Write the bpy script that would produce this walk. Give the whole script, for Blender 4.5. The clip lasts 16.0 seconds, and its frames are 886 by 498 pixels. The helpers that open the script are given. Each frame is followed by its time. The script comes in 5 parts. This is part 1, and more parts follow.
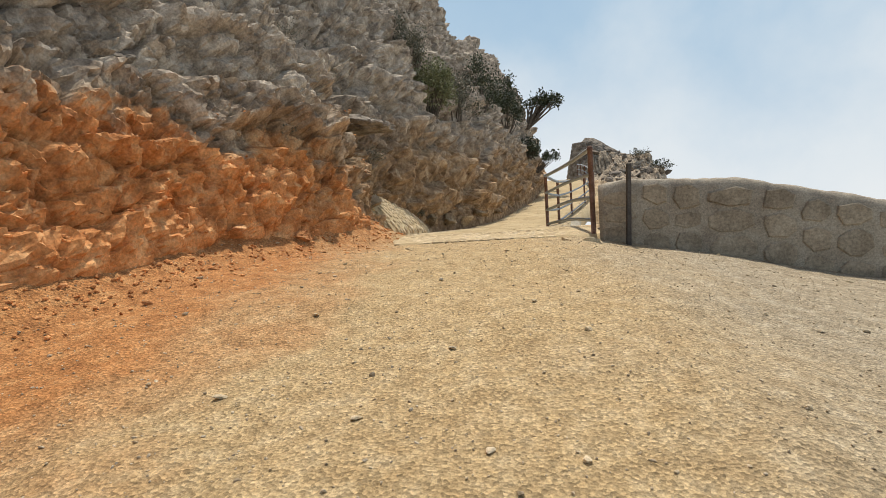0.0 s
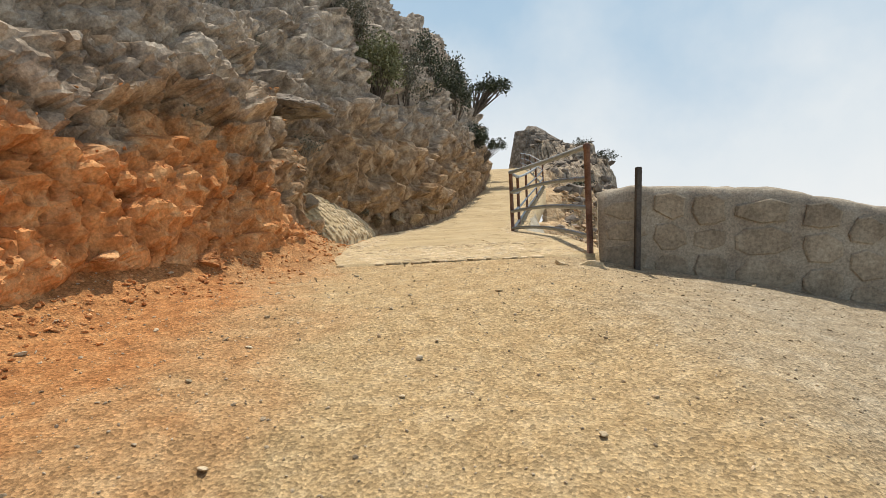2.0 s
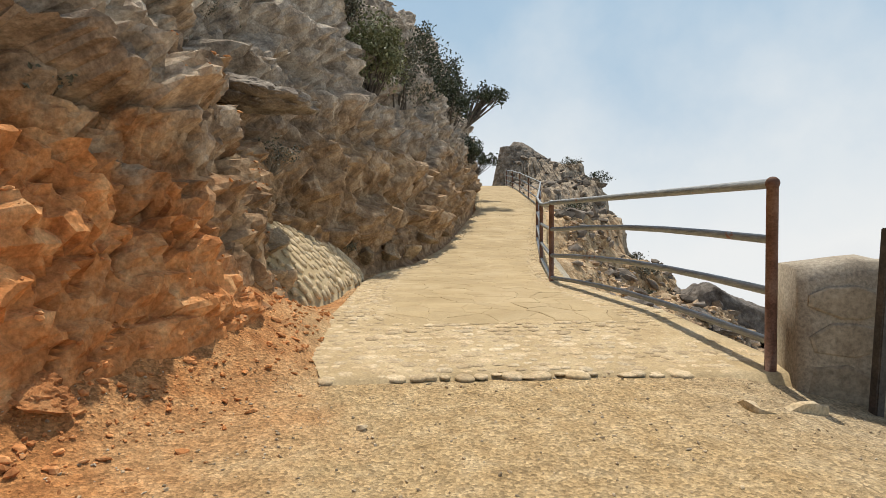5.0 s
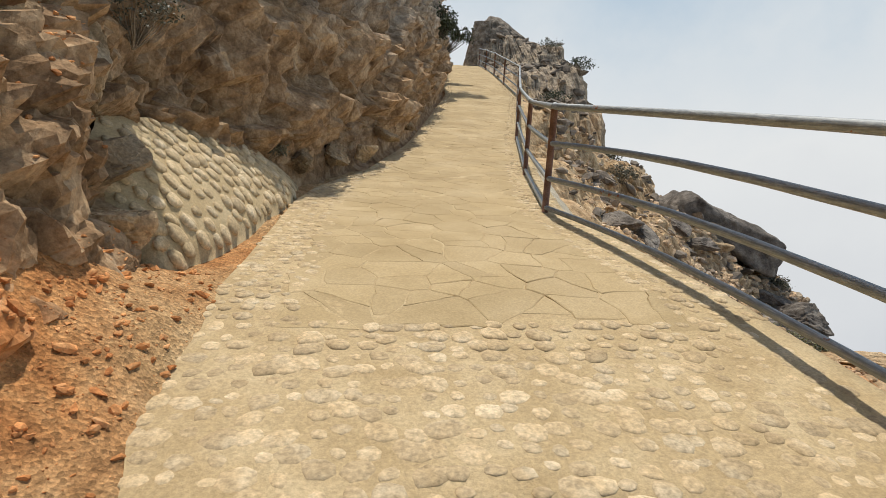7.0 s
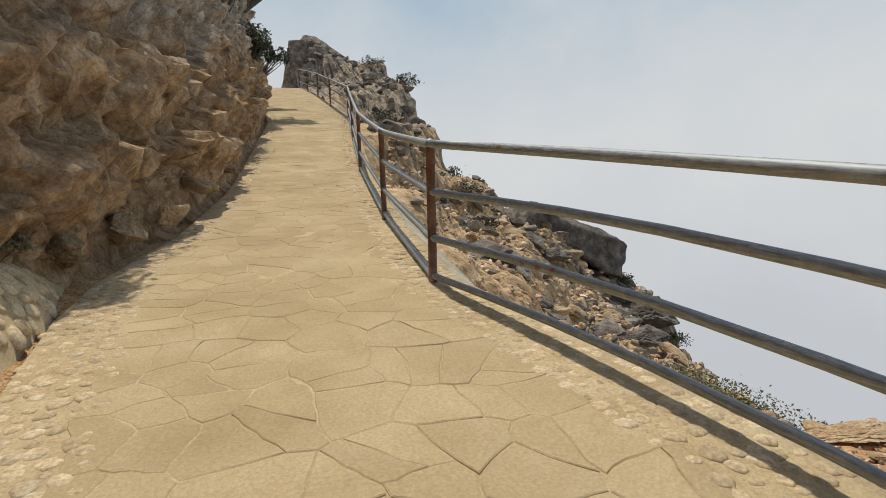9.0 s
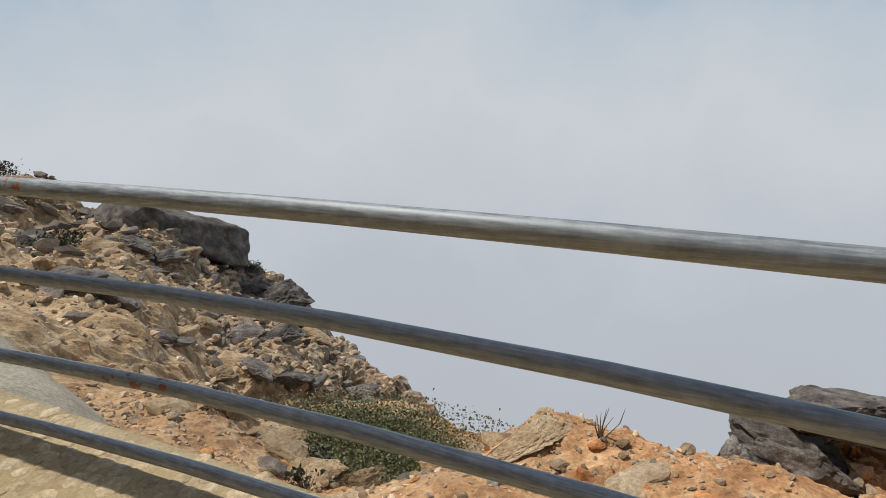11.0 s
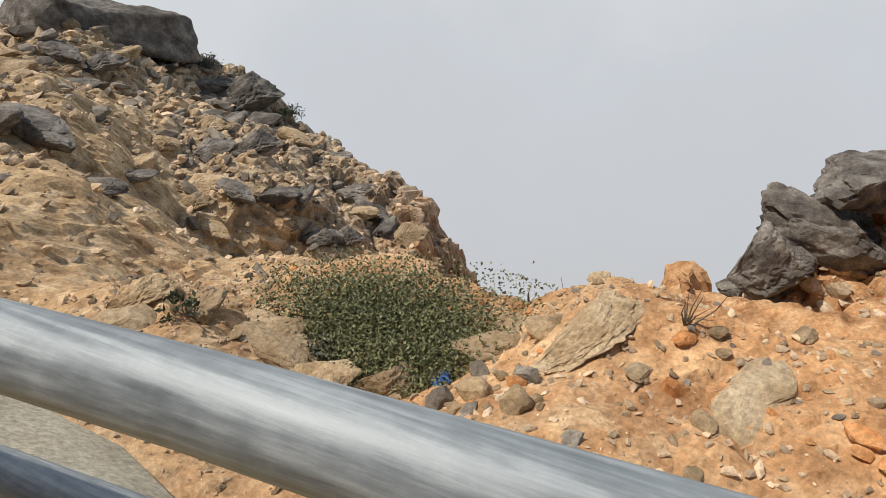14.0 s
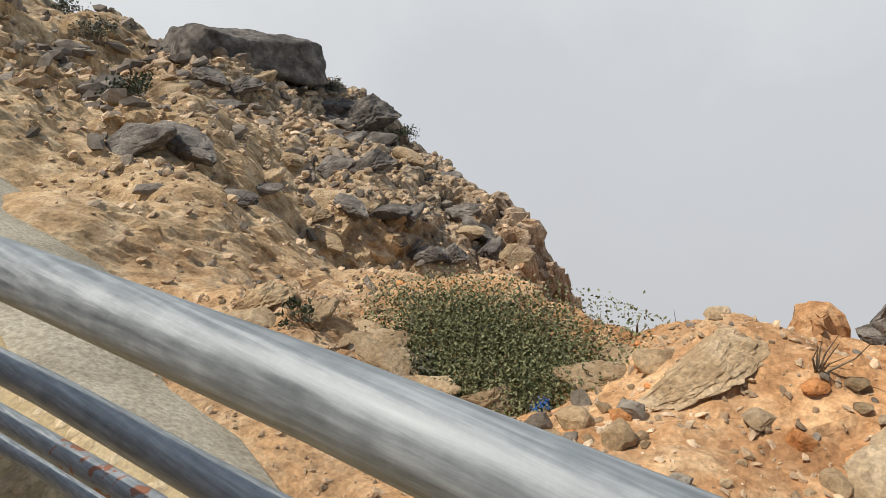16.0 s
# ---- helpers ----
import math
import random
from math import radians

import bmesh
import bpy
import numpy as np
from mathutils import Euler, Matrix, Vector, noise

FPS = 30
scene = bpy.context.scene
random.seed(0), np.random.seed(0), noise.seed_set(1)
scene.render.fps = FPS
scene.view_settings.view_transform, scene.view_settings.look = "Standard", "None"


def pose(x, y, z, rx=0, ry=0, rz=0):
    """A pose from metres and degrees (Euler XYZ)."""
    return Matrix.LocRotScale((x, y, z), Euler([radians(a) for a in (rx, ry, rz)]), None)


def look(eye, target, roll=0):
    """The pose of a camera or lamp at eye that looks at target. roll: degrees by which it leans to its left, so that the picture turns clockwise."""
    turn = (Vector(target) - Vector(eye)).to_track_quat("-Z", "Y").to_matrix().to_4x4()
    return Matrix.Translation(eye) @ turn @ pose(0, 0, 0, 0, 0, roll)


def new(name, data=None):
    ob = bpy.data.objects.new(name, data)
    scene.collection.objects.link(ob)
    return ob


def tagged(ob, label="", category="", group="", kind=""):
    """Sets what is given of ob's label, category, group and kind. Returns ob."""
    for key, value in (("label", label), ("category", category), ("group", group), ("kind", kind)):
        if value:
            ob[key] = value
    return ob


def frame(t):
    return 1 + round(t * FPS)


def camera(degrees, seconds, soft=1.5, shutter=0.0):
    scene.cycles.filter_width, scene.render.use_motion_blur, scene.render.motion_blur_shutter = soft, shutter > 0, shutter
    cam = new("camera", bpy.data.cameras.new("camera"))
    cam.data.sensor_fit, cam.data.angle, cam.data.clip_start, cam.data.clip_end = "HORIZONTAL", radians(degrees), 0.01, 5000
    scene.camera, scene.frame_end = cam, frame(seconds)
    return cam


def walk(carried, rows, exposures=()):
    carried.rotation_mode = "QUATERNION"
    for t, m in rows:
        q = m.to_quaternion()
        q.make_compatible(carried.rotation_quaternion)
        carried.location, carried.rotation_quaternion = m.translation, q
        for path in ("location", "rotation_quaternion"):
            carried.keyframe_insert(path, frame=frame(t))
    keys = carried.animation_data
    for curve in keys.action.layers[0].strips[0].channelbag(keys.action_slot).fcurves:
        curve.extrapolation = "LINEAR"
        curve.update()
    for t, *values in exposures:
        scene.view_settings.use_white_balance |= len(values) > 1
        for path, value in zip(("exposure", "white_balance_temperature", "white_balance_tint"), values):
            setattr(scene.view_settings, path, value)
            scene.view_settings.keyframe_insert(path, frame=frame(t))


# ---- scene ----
cam = camera(76.0, 16.0, soft=0.8)
PATH = [
    (0, (0.975, -1.404, 2.219), (0.761, 0.584, 2.192), -3.0),
    (0.5, (0.878, -0.975, 2.3), (0.68, 1.013, 2.397), -1.5),
    (1, (0.842, -0.594, 2.404), (0.785, 1.399, 2.563), -4.2),
    (1.5, (0.783, -0.094, 2.486), (0.69, 1.904, 2.508), -0.3),
    (2, (0.581, 0.314, 2.611), (0.589, 2.312, 2.52), -2.7),
    (2.5, (0.499, 0.859, 2.693), (0.214, 2.837, 2.763), -0.5),
    (3, (0.311, 1.273, 2.745), (-0.005, 3.248, 2.769), 3.9),
    (3.5, (0.188, 1.695, 2.835), (0.073, 3.691, 2.859), -2.5),
    (4, (0.12, 2.157, 2.926), (-0.051, 4.149, 2.957), 0.2),
    (4.5, (-0.018, 2.607, 3.047), (0.019, 4.607, 3.025), -0.3),
    (4.7, (-0.024, 2.786, 3.05), (0.081, 4.783, 3.025), -0.9),
    (6.8, (0.181, 4.852, 3.291), (0.309, 6.793, 2.824), 4.0),
    (7, (0.124, 5.024, 3.339), (0.383, 6.952, 2.876), 3.1),
    (7.5, (0.073, 5.353, 3.413), (0.368, 7.279, 2.964), 0.4),
    (8, (0.114, 5.815, 3.465), (0.279, 7.774, 3.097), 1.6),
    (8.5, (0.159, 6.275, 3.486), (0.742, 8.147, 3.092), 0.8),
    (9, (0.258, 6.665, 3.538), (1.049, 8.458, 3.140), -1.1),
    (9.5, (0.469, 6.933, 3.655), (1.434, 8.647, 3.305), -0.1),
    (10, (0.552, 7.12, 3.665), (2.177, 8.235, 3.335), 0.2),
    (12.5, (1.763, 8.111, 3.741), (3.445, 8.879, 2.977), -6.2),
    (13, (1.847, 8.191, 3.736), (3.392, 8.745, 2.594), -8.7),
    (13.5, (1.930, 8.220, 3.702), (3.381, 8.882, 2.494), -7.7),
    (14, (1.980, 8.229, 3.691), (3.343, 8.991, 2.442), -8.6),
    (14.5, (1.974, 8.227, 3.722), (3.286, 9.094, 2.487), -9.7),
    (15, (1.958, 8.240, 3.751), (3.215, 9.228, 2.550), -10.6),
    (15.5, (1.947, 8.164, 3.794), (3.178, 9.224, 2.627), -12.3),
    (16, (1.965, 8.230, 3.704), (3.195, 9.322, 2.567), -12.9),
]
walk(cam, [(t, look(eye, target, roll)) for t, eye, target, roll in PATH],
     [(0, 0.24, 6650, 10), (0.5, 0.4, 6650, 10), (1.5, 0.3, 6700, 10), (2.5, 0.26, 6700, 10), (3, 0.5, 6750, 10), (3.5, 0.44, 6750, 10), (4.5, 0.28, 6700, 10), (7.5, 0.08, 6600, 10), (8.5, 0.08, 6600, 10), (9, -0.14, 6550, 10), (10, -0.22, 6400, 10), (12.5, -0.36, 6150, 10), (13.5, -0.04, 6450, 10), (16, 0.02, 6550, 10)])

# ---- world, sun and fog ----
world = bpy.data.worlds.new("world")
scene.world = world
world.use_nodes = True
wn = world.node_tree
sky = wn.nodes.new("ShaderNodeTexSky")
sky.sky_type = "NISHITA"
sky.sun_disc = False
SUN_EL, SUN_AZ = radians(66), radians(3)
sky.sun_elevation, sky.sun_rotation = SUN_EL, SUN_AZ
sky.air_density, sky.dust_density = 1.0, 2.0
wn.links.new(sky.outputs[0], wn.nodes["Background"].inputs[0])
wn.nodes["Background"].inputs[1].default_value = 0.10
sun = new("sun", bpy.data.lights.new("sun", "SUN"))
sun.data.energy, sun.data.angle, sun.data.color = 3.6, radians(0.6), (1.0, 0.95, 0.86)
sun.matrix_world = look((math.sin(SUN_AZ) * math.cos(SUN_EL) * 60, math.cos(SUN_AZ) * math.cos(SUN_EL) * 60, math.sin(SUN_EL) * 60), (0, 0, 0))


# ---- materials ----
def nodes_of(name):
    m = bpy.data.materials.new(name)
    m.use_nodes = True
    nt = m.node_tree
    return m, nt, nt.nodes["Principled BSDF"]


def noise_node(nt, scale, detail=6, rough=0.6, coord=None):
    n = nt.nodes.new("ShaderNodeTexNoise")
    n.inputs["Scale"].default_value, n.inputs["Detail"].default_value, n.inputs["Roughness"].default_value = scale, detail, rough
    if coord:
        nt.links.new(coord, n.inputs["Vector"])
    return n


def ramp_node(nt, fac, stops):
    r = nt.nodes.new("ShaderNodeValToRGB")
    e = r.color_ramp.elements
    while len(e) < len(stops):
        e.new(0.5)
    for k, (p, c) in enumerate(stops):
        e[k].position, e[k].color = p, (*c, 1) if len(c) == 3 else c
    nt.links.new(fac, r.inputs[0])
    return r


def mix_node(nt, fac, a, b, mode="MIX"):
    x = nt.nodes.new("ShaderNodeMix")
    x.data_type, x.blend_type = "RGBA", mode
    for sock, v in ((0, fac), (6, a), (7, b)):
        if isinstance(v, (int, float)):
            x.inputs[sock].default_value = v
        elif isinstance(v, tuple):
            x.inputs[sock].default_value = (*v, 1)
        else:
            nt.links.new(v, x.inputs[sock])
    return x.outputs[2]


def math_node(nt, op, a, b=0.0, clamp=False):
    x = nt.nodes.new("ShaderNodeMath")
    x.operation, x.use_clamp = op, clamp
    for k, v in enumerate((a, b)):
        if isinstance(v, (int, float)):
            x.inputs[k].default_value = v
        else:
            nt.links.new(v, x.inputs[k])
    return x.outputs[0]


def bump_to(nt, bsdf, height, strength, dist):
    b = nt.nodes.new("ShaderNodeBump")
    b.inputs["Strength"].default_value, b.inputs["Distance"].default_value = strength, dist
    nt.links.new(height, b.inputs["Height"])
    nt.links.new(b.outputs[0], bsdf.inputs["Normal"])


def mottled(name, stops, scale=3.0, fine=40.0, rough=0.9, bump=0.5, dist=0.02, vary=0.0, island=False, speck=None, metal=0.0, grit=0.8):
    """A natural surface: broad tone from one noise, grain from a fine one, and a tone of its own for each piece."""
    m, nt, bsdf = nodes_of(name)
    pos = nt.nodes.new("ShaderNodeNewGeometry")
    a = noise_node(nt, scale, 8, 0.62, pos.outputs["Position"])
    b = noise_node(nt, fine, 5, 0.7, pos.outputs["Position"])
    col = ramp_node(nt, a.outputs[0], stops).outputs[0]
    grain = ramp_node(nt, b.outputs[0], [(0.32, (0.5, 0.5, 0.5)), (0.66, (1.28, 1.28, 1.28))]).outputs[0]
    col = mix_node(nt, grit, col, grain, "MULTIPLY")
    if speck:
        s = noise_node(nt, fine * 2.7, 2, 0.5, pos.outputs["Position"])
        k = ramp_node(nt, s.outputs[0], [(0.60, (0, 0, 0)), (0.68, (1, 1, 1))]).outputs[0]
        col = mix_node(nt, k, col, speck)
    if vary:
        if island:
            rnd = pos.outputs["Random Per Island"]
        else:
            rnd = nt.nodes.new("ShaderNodeObjectInfo").outputs["Random"]
        tone = ramp_node(nt, rnd, [(0.0, (1 - vary,) * 3), (1.0, (1 + vary,) * 3)]).outputs[0]
        col = mix_node(nt, 1.0, col, tone, "MULTIPLY")
    nt.links.new(col, bsdf.inputs["Base Color"])
    bsdf.inputs["Roughness"].default_value, bsdf.inputs["Metallic"].default_value = rough, metal
    bsdf.inputs["Specular IOR Level"].default_value = 0.25
    h = mix_node(nt, 0.4, a.outputs[0], b.outputs[0])
    bump_to(nt, bsdf, h, bump, dist)
    return m


ORANGE = [(0.30, (0.31, 0.115, 0.038)), (0.48, (0.56, 0.24, 0.085)), (0.68, (0.73, 0.42, 0.195))]
SAND = [(0.30, (0.36, 0.26, 0.135)), (0.5, (0.47, 0.35, 0.19)), (0.72, (0.56, 0.44, 0.27))]
GREY = [(0.30, (0.14, 0.112, 0.086)), (0.48, (0.34, 0.28, 0.215)), (0.66, (0.58, 0.50, 0.40))]
TAN = [(0.30, (0.12, 0.068, 0.034)), (0.48, (0.32, 0.195, 0.098)), (0.66, (0.53, 0.37, 0.215))]


SLOPE_TAN = [(0.30, (0.25, 0.168, 0.092)), (0.48, (0.47, 0.332, 0.19)), (0.66, (0.63, 0.487, 0.315))]
SLOPE_GREY = [(0.30, (0.13, 0.105, 0.08)), (0.48, (0.32, 0.26, 0.19)), (0.66, (0.54, 0.45, 0.34))]


def zoned_rock(name, zone, grey_stops=GREY, tan_stops=TAN):
    """Rock whose colour goes from grey limestone to tan and orange earth by place; zone builds the two masks."""
    m, nt, bsdf = nodes_of(name)
    geo = nt.nodes.new("ShaderNodeNewGeometry")
    pos = geo.outputs["Position"]
    xyz = nt.nodes.new("ShaderNodeSeparateXYZ")
    nt.links.new(pos, xyz.inputs[0])
    big, mid, fine = noise_node(nt, 0.9, 8, 0.62, pos), noise_node(nt, 4.5, 8, 0.65, pos), noise_node(nt, 38, 5, 0.7, pos)
    grey = ramp_node(nt, mid.outputs[0], grey_stops).outputs[0]
    tan = ramp_node(nt, mid.outputs[0], tan_stops).outputs[0]
    orange = ramp_node(nt, mid.outputs[0], ORANGE).outputs[0]
    tan_fac, orange_fac = zone(nt, xyz, big.outputs[0])
    col = mix_node(nt, tan_fac, grey, tan)
    col = mix_node(nt, orange_fac, col, orange)
    grain = ramp_node(nt, fine.outputs[0], [(0.32, (0.42, 0.42, 0.42)), (0.66, (1.35, 1.35, 1.35))]).outputs[0]
    col = mix_node(nt, 0.6, col, grain, "MULTIPLY")
    att = nt.nodes.new("ShaderNodeAttribute")
    att.attribute_name = "tone"
    tone = ramp_node(nt, att.outputs["Fac"], [(0.0, (0.62, 0.62, 0.64)), (1.0, (1.3, 1.28, 1.22))]).outputs[0]
    col = mix_node(nt, 0.9, col, tone, "MULTIPLY")
    nt.links.new(col, bsdf.inputs["Base Color"])
    bsdf.inputs["Roughness"].default_value, bsdf.inputs["Specular IOR Level"].default_value = 0.95, 0.15
    vor = nt.nodes.new("ShaderNodeTexVoronoi")
    vor.inputs["Scale"].default_value = 13
    nt.links.new(mix_node(nt, 0.12, pos, mid.outputs["Color"], "ADD"), vor.inputs["Vector"])
    relief = math_node(nt, "ADD", mix_node(nt, 0.2, mid.outputs[0], fine.outputs[0]), math_node(nt, "MULTIPLY", vor.outputs["Distance"], 0.3))
    bump_to(nt, bsdf, relief, 0.7, 0.045)
    return m


def cliff_zone(nt, xyz, big):
    x, y, z = xyz.outputs
    wob = math_node(nt, "MULTIPLY", math_node(nt, "SUBTRACT", big, 0.5), 3.2)
    # orange earth: low, and only up to the foot of the paved way
    top = math_node(nt, "SUBTRACT", math_node(nt, "ADD", 3.75, wob), z)
    o1 = math_node(nt, "MULTIPLY", top, 2.5, True)
    o2 = math_node(nt, "MULTIPLY", math_node(nt, "SUBTRACT", math_node(nt, "ADD", 7.5, wob), y), 1.2, True)
    orange = math_node(nt, "MULTIPLY", o1, o2, True)
    # tan: a band above the way
    rel = math_node(nt, "SUBTRACT", math_node(nt, "ADD", 4.1, math_node(nt, "MULTIPLY", y, 0.10)), z)
    t1 = math_node(nt, "MULTIPLY", math_node(nt, "ADD", rel, math_node(nt, "MULTIPLY", wob, 1.2)), 0.9, True)
    return math_node(nt, "MULTIPLY", t1, 0.85), orange


def slope_zone(nt, xyz, big):
    x, y, z = xyz.outputs
    wob = math_node(nt, "MULTIPLY", math_node(nt, "SUBTRACT", big, 0.5), 5.0)
    near = math_node(nt, "SUBTRACT", math_node(nt, "ADD", 5.6, math_node(nt, "MULTIPLY", wob, 0.5)), math_node(nt, "MULTIPLY", y, 0.42))
    near = math_node(nt, "ADD", near, math_node(nt, "MULTIPLY", math_node(nt, "SUBTRACT", x, 3.0), 0.1))
    orange = math_node(nt, "MULTIPLY", math_node(nt, "MULTIPLY", near, 0.45, True), 0.52)
    # grey rock towards the brink of the spur, tan earth away from it
    inland = math_node(nt, "ADD", math_node(nt, "MULTIPLY", math_node(nt, "SUBTRACT", x, 9.4), -0.89), math_node(nt, "MULTIPLY", math_node(nt, "SUBTRACT", y, 12.7), 0.45))
    inland = math_node(nt, "ADD", inland, math_node(nt, "MULTIPLY", math_node(nt, "MAXIMUM", math_node(nt, "SUBTRACT", 10.5, y), 0.0), 1.5))
    tan = math_node(nt, "ADD", math_node(nt, "ADD", 0.18, math_node(nt, "MULTIPLY", inland, 0.2)), math_node(nt, "SUBTRACT", math_node(nt, "MULTIPLY", wob, 0.5), math_node(nt, "MULTIPLY", math_node(nt, "MAXIMUM", math_node(nt, "SUBTRACT", y, 23.0), 0.0), 0.2)), True)
    return tan, orange


M_CLIFF = zoned_rock("cliff_rock", cliff_zone)
M_SLOPE = zoned_rock("slope_rock", slope_zone, SLOPE_GREY, SLOPE_TAN)
M_PAVE = mottled("pale_flagstone", [(0.3, (0.365, 0.27, 0.138)), (0.5, (0.435, 0.33, 0.18)), (0.7, (0.505, 0.395, 0.235))], 1.3, 70, 0.9, 0.5, 0.008, 0.06, grit=0.4)
M_PAVE_FAR = mottled("pale_flagstone_joined", [(0.3, (0.365, 0.27, 0.138)), (0.5, (0.435, 0.33, 0.18)), (0.7, (0.505, 0.395, 0.235))], 1.3, 70, 0.9, 0.5, 0.008, 0.06, True, grit=0.4)
M_COBBLE = mottled("pale_cobble", [(0.3, (0.42, 0.31, 0.17)), (0.5, (0.52, 0.40, 0.24)), (0.7, (0.64, 0.53, 0.36))], 5, 45, 0.9, 0.5, 0.008, 0.16)
M_COBBLE_FAR = mottled("pale_cobble_joined", [(0.3, (0.42, 0.31, 0.17)), (0.5, (0.52, 0.40, 0.24)), (0.7, (0.64, 0.53, 0.36))], 5, 45, 0.9, 0.5, 0.008, 0.16, True)
M_MORTAR = mottled("sandy_mortar", [(0.3, (0.40, 0.295, 0.155)), (0.5, (0.48, 0.365, 0.205)), (0.7, (0.56, 0.445, 0.27))], 3, 60, 0.95, 0.8, 0.015, grit=0.5)
M_CONCRETE = mottled("weathered_concrete", [(0.3, (0.30, 0.26, 0.19)), (0.5, (0.40, 0.35, 0.26)), (0.7, (0.48, 0.43, 0.33))], 2.5, 40, 0.9, 0.5, 0.01)
M_WALLSTONE = mottled("wall_stone", [(0.3, (0.22, 0.18, 0.13)), (0.5, (0.32, 0.265, 0.19)), (0.7, (0.42, 0.36, 0.27))], 3, 30, 0.9, 0.7, 0.012, 0.12)
M_WALLMORTAR = mottled("wall_mortar", [(0.3, (0.27, 0.225, 0.17)), (0.5, (0.36, 0.31, 0.235)), (0.7, (0.44, 0.385, 0.30))], 3, 50, 0.95, 0.7, 0.01)
M_BOULDER = mottled("grey_limestone", [(p, tuple(0.6 * v for v in c)) for p, c in GREY], 3.5, 40, 0.95, 0.9, 0.03, 0.2)
M_PALEROCK = mottled("pale_stone", [(0.3, (0.42, 0.32, 0.19)), (0.5, (0.55, 0.44, 0.29)), (0.7, (0.66, 0.57, 0.42))], 6, 45, 0.95, 0.8, 0.01, 0.2)
M_DARKROCK = mottled("dark_weathered_rock", [(0.3, (0.06, 0.051, 0.043)), (0.48, (0.15, 0.13, 0.11)), (0.68, (0.31, 0.275, 0.23))], 3.0, 35, 0.95, 0.9, 0.03, 0.15)
M_TANROCK = mottled("tan_rock", [(p, tuple(0.82 * v for v in c)) for p, c in SLOPE_TAN], 3.5, 40, 0.95, 0.9, 0.03, 0.25)
M_ORANGEROCK = mottled("orange_rock", ORANGE, 3.5, 40, 0.95, 0.9, 0.03, 0.2)
M_PEBBLE = mottled("gravel_pebbles", [(0.3, (0.30, 0.22, 0.13)), (0.5, (0.45, 0.35, 0.23)), (0.7, (0.60, 0.52, 0.40))], 9, 60, 0.95, 0.3, 0.004, 0.35, True)
M_RUST = mottled("rusty_painted_steel", [(0.3, (0.10, 0.05, 0.03)), (0.5, (0.17, 0.09, 0.06)), (0.7, (0.24, 0.15, 0.11))], 7, 70, 0.75, 0.3, 0.002)
M_DARKSTEEL = mottled("dark_steel", [(0.3, (0.05, 0.045, 0.04)), (0.6, (0.10, 0.085, 0.07))], 6, 60, 0.7, 0.2, 0.002)
M_BARK = mottled("grey_bark", [(0.3, (0.07, 0.055, 0.04)), (0.6, (0.16, 0.13, 0.10))], 12, 60, 0.95, 0.6, 0.01)
M_TWIG = mottled("dry_twig", [(0.3, (0.16, 0.12, 0.08)), (0.6, (0.30, 0.24, 0.17))], 12, 60, 0.95, 0.3, 0.004)


def leaf_material(name, dark, light):
    m, nt, bsdf = nodes_of(name)
    geo = nt.nodes.new("ShaderNodeNewGeometry")
    c = ramp_node(nt, geo.outputs["Random Per Island"], [(0.0, dark), (1.0, light)]).outputs[0]
    nt.links.new(c, bsdf.inputs["Base Color"])
    bsdf.inputs["Roughness"].default_value = 0.6
    return m


M_LEAF = leaf_material("green_leaf", (0.075, 0.085, 0.03), (0.28, 0.28, 0.13))
M_LEAF_GREY = leaf_material("dusty_leaf", (0.05, 0.05, 0.03), (0.17, 0.16, 0.10))
M_LEAF_DARK = leaf_material("dark_leaf", (0.02, 0.028, 0.012), (0.07, 0.085, 0.035))


def galvanised():
    """Dull zinc with streaks along the pipe, and patches where it has rusted through."""
    m, nt, bsdf = nodes_of("galvanised_pipe")
    geo = nt.nodes.new("ShaderNodeNewGeometry")
    pos = geo.outputs["Position"]
    sc = nt.nodes.new("ShaderNodeMapping")
    sc.inputs["Scale"].default_value = (1.0, 0.05, 1.0)
    nt.links.new(pos, sc.inputs["Vector"])
    streak, a, b = noise_node(nt, 130, 6, 0.65, sc.outputs[0]), noise_node(nt, 2.3, 4, 0.6, pos), noise_node(nt, 30, 5, 0.65, pos)
    tone = mix_node(nt, 0.3, streak.outputs[0], b.outputs[0])
    zinc = ramp_node(nt, tone, [(0.34, (0.15, 0.165, 0.17)), (0.5, (0.27, 0.29, 0.295)), (0.64, (0.42, 0.44, 0.44))]).outputs[0]
    rust = ramp_node(nt, b.outputs[0], [(0.3, (0.10, 0.04, 0.02)), (0.7, (0.30, 0.11, 0.05))]).outputs[0]
    k = ramp_node(nt, mix_node(nt, 0.35, a.outputs[0], b.outputs[0]), [(0.615, (0, 0, 0)), (0.632, (1, 1, 1))]).outputs[0]
    nt.links.new(mix_node(nt, k, zinc, rust), bsdf.inputs["Base Color"])
    nt.links.new(math_node(nt, "SUBTRACT", 0.4, math_node(nt, "MULTIPLY", k, 0.4)), bsdf.inputs["Metallic"])
    r = ramp_node(nt, tone, [(0.35, (0.46, 0.46, 0.46)), (0.65, (0.7, 0.7, 0.7))]).outputs[0]
    nt.links.new(r, bsdf.inputs["Roughness"])
    bump_to(nt, bsdf, tone, 0.2, 0.002)
    return m


M_PIPE = galvanised()


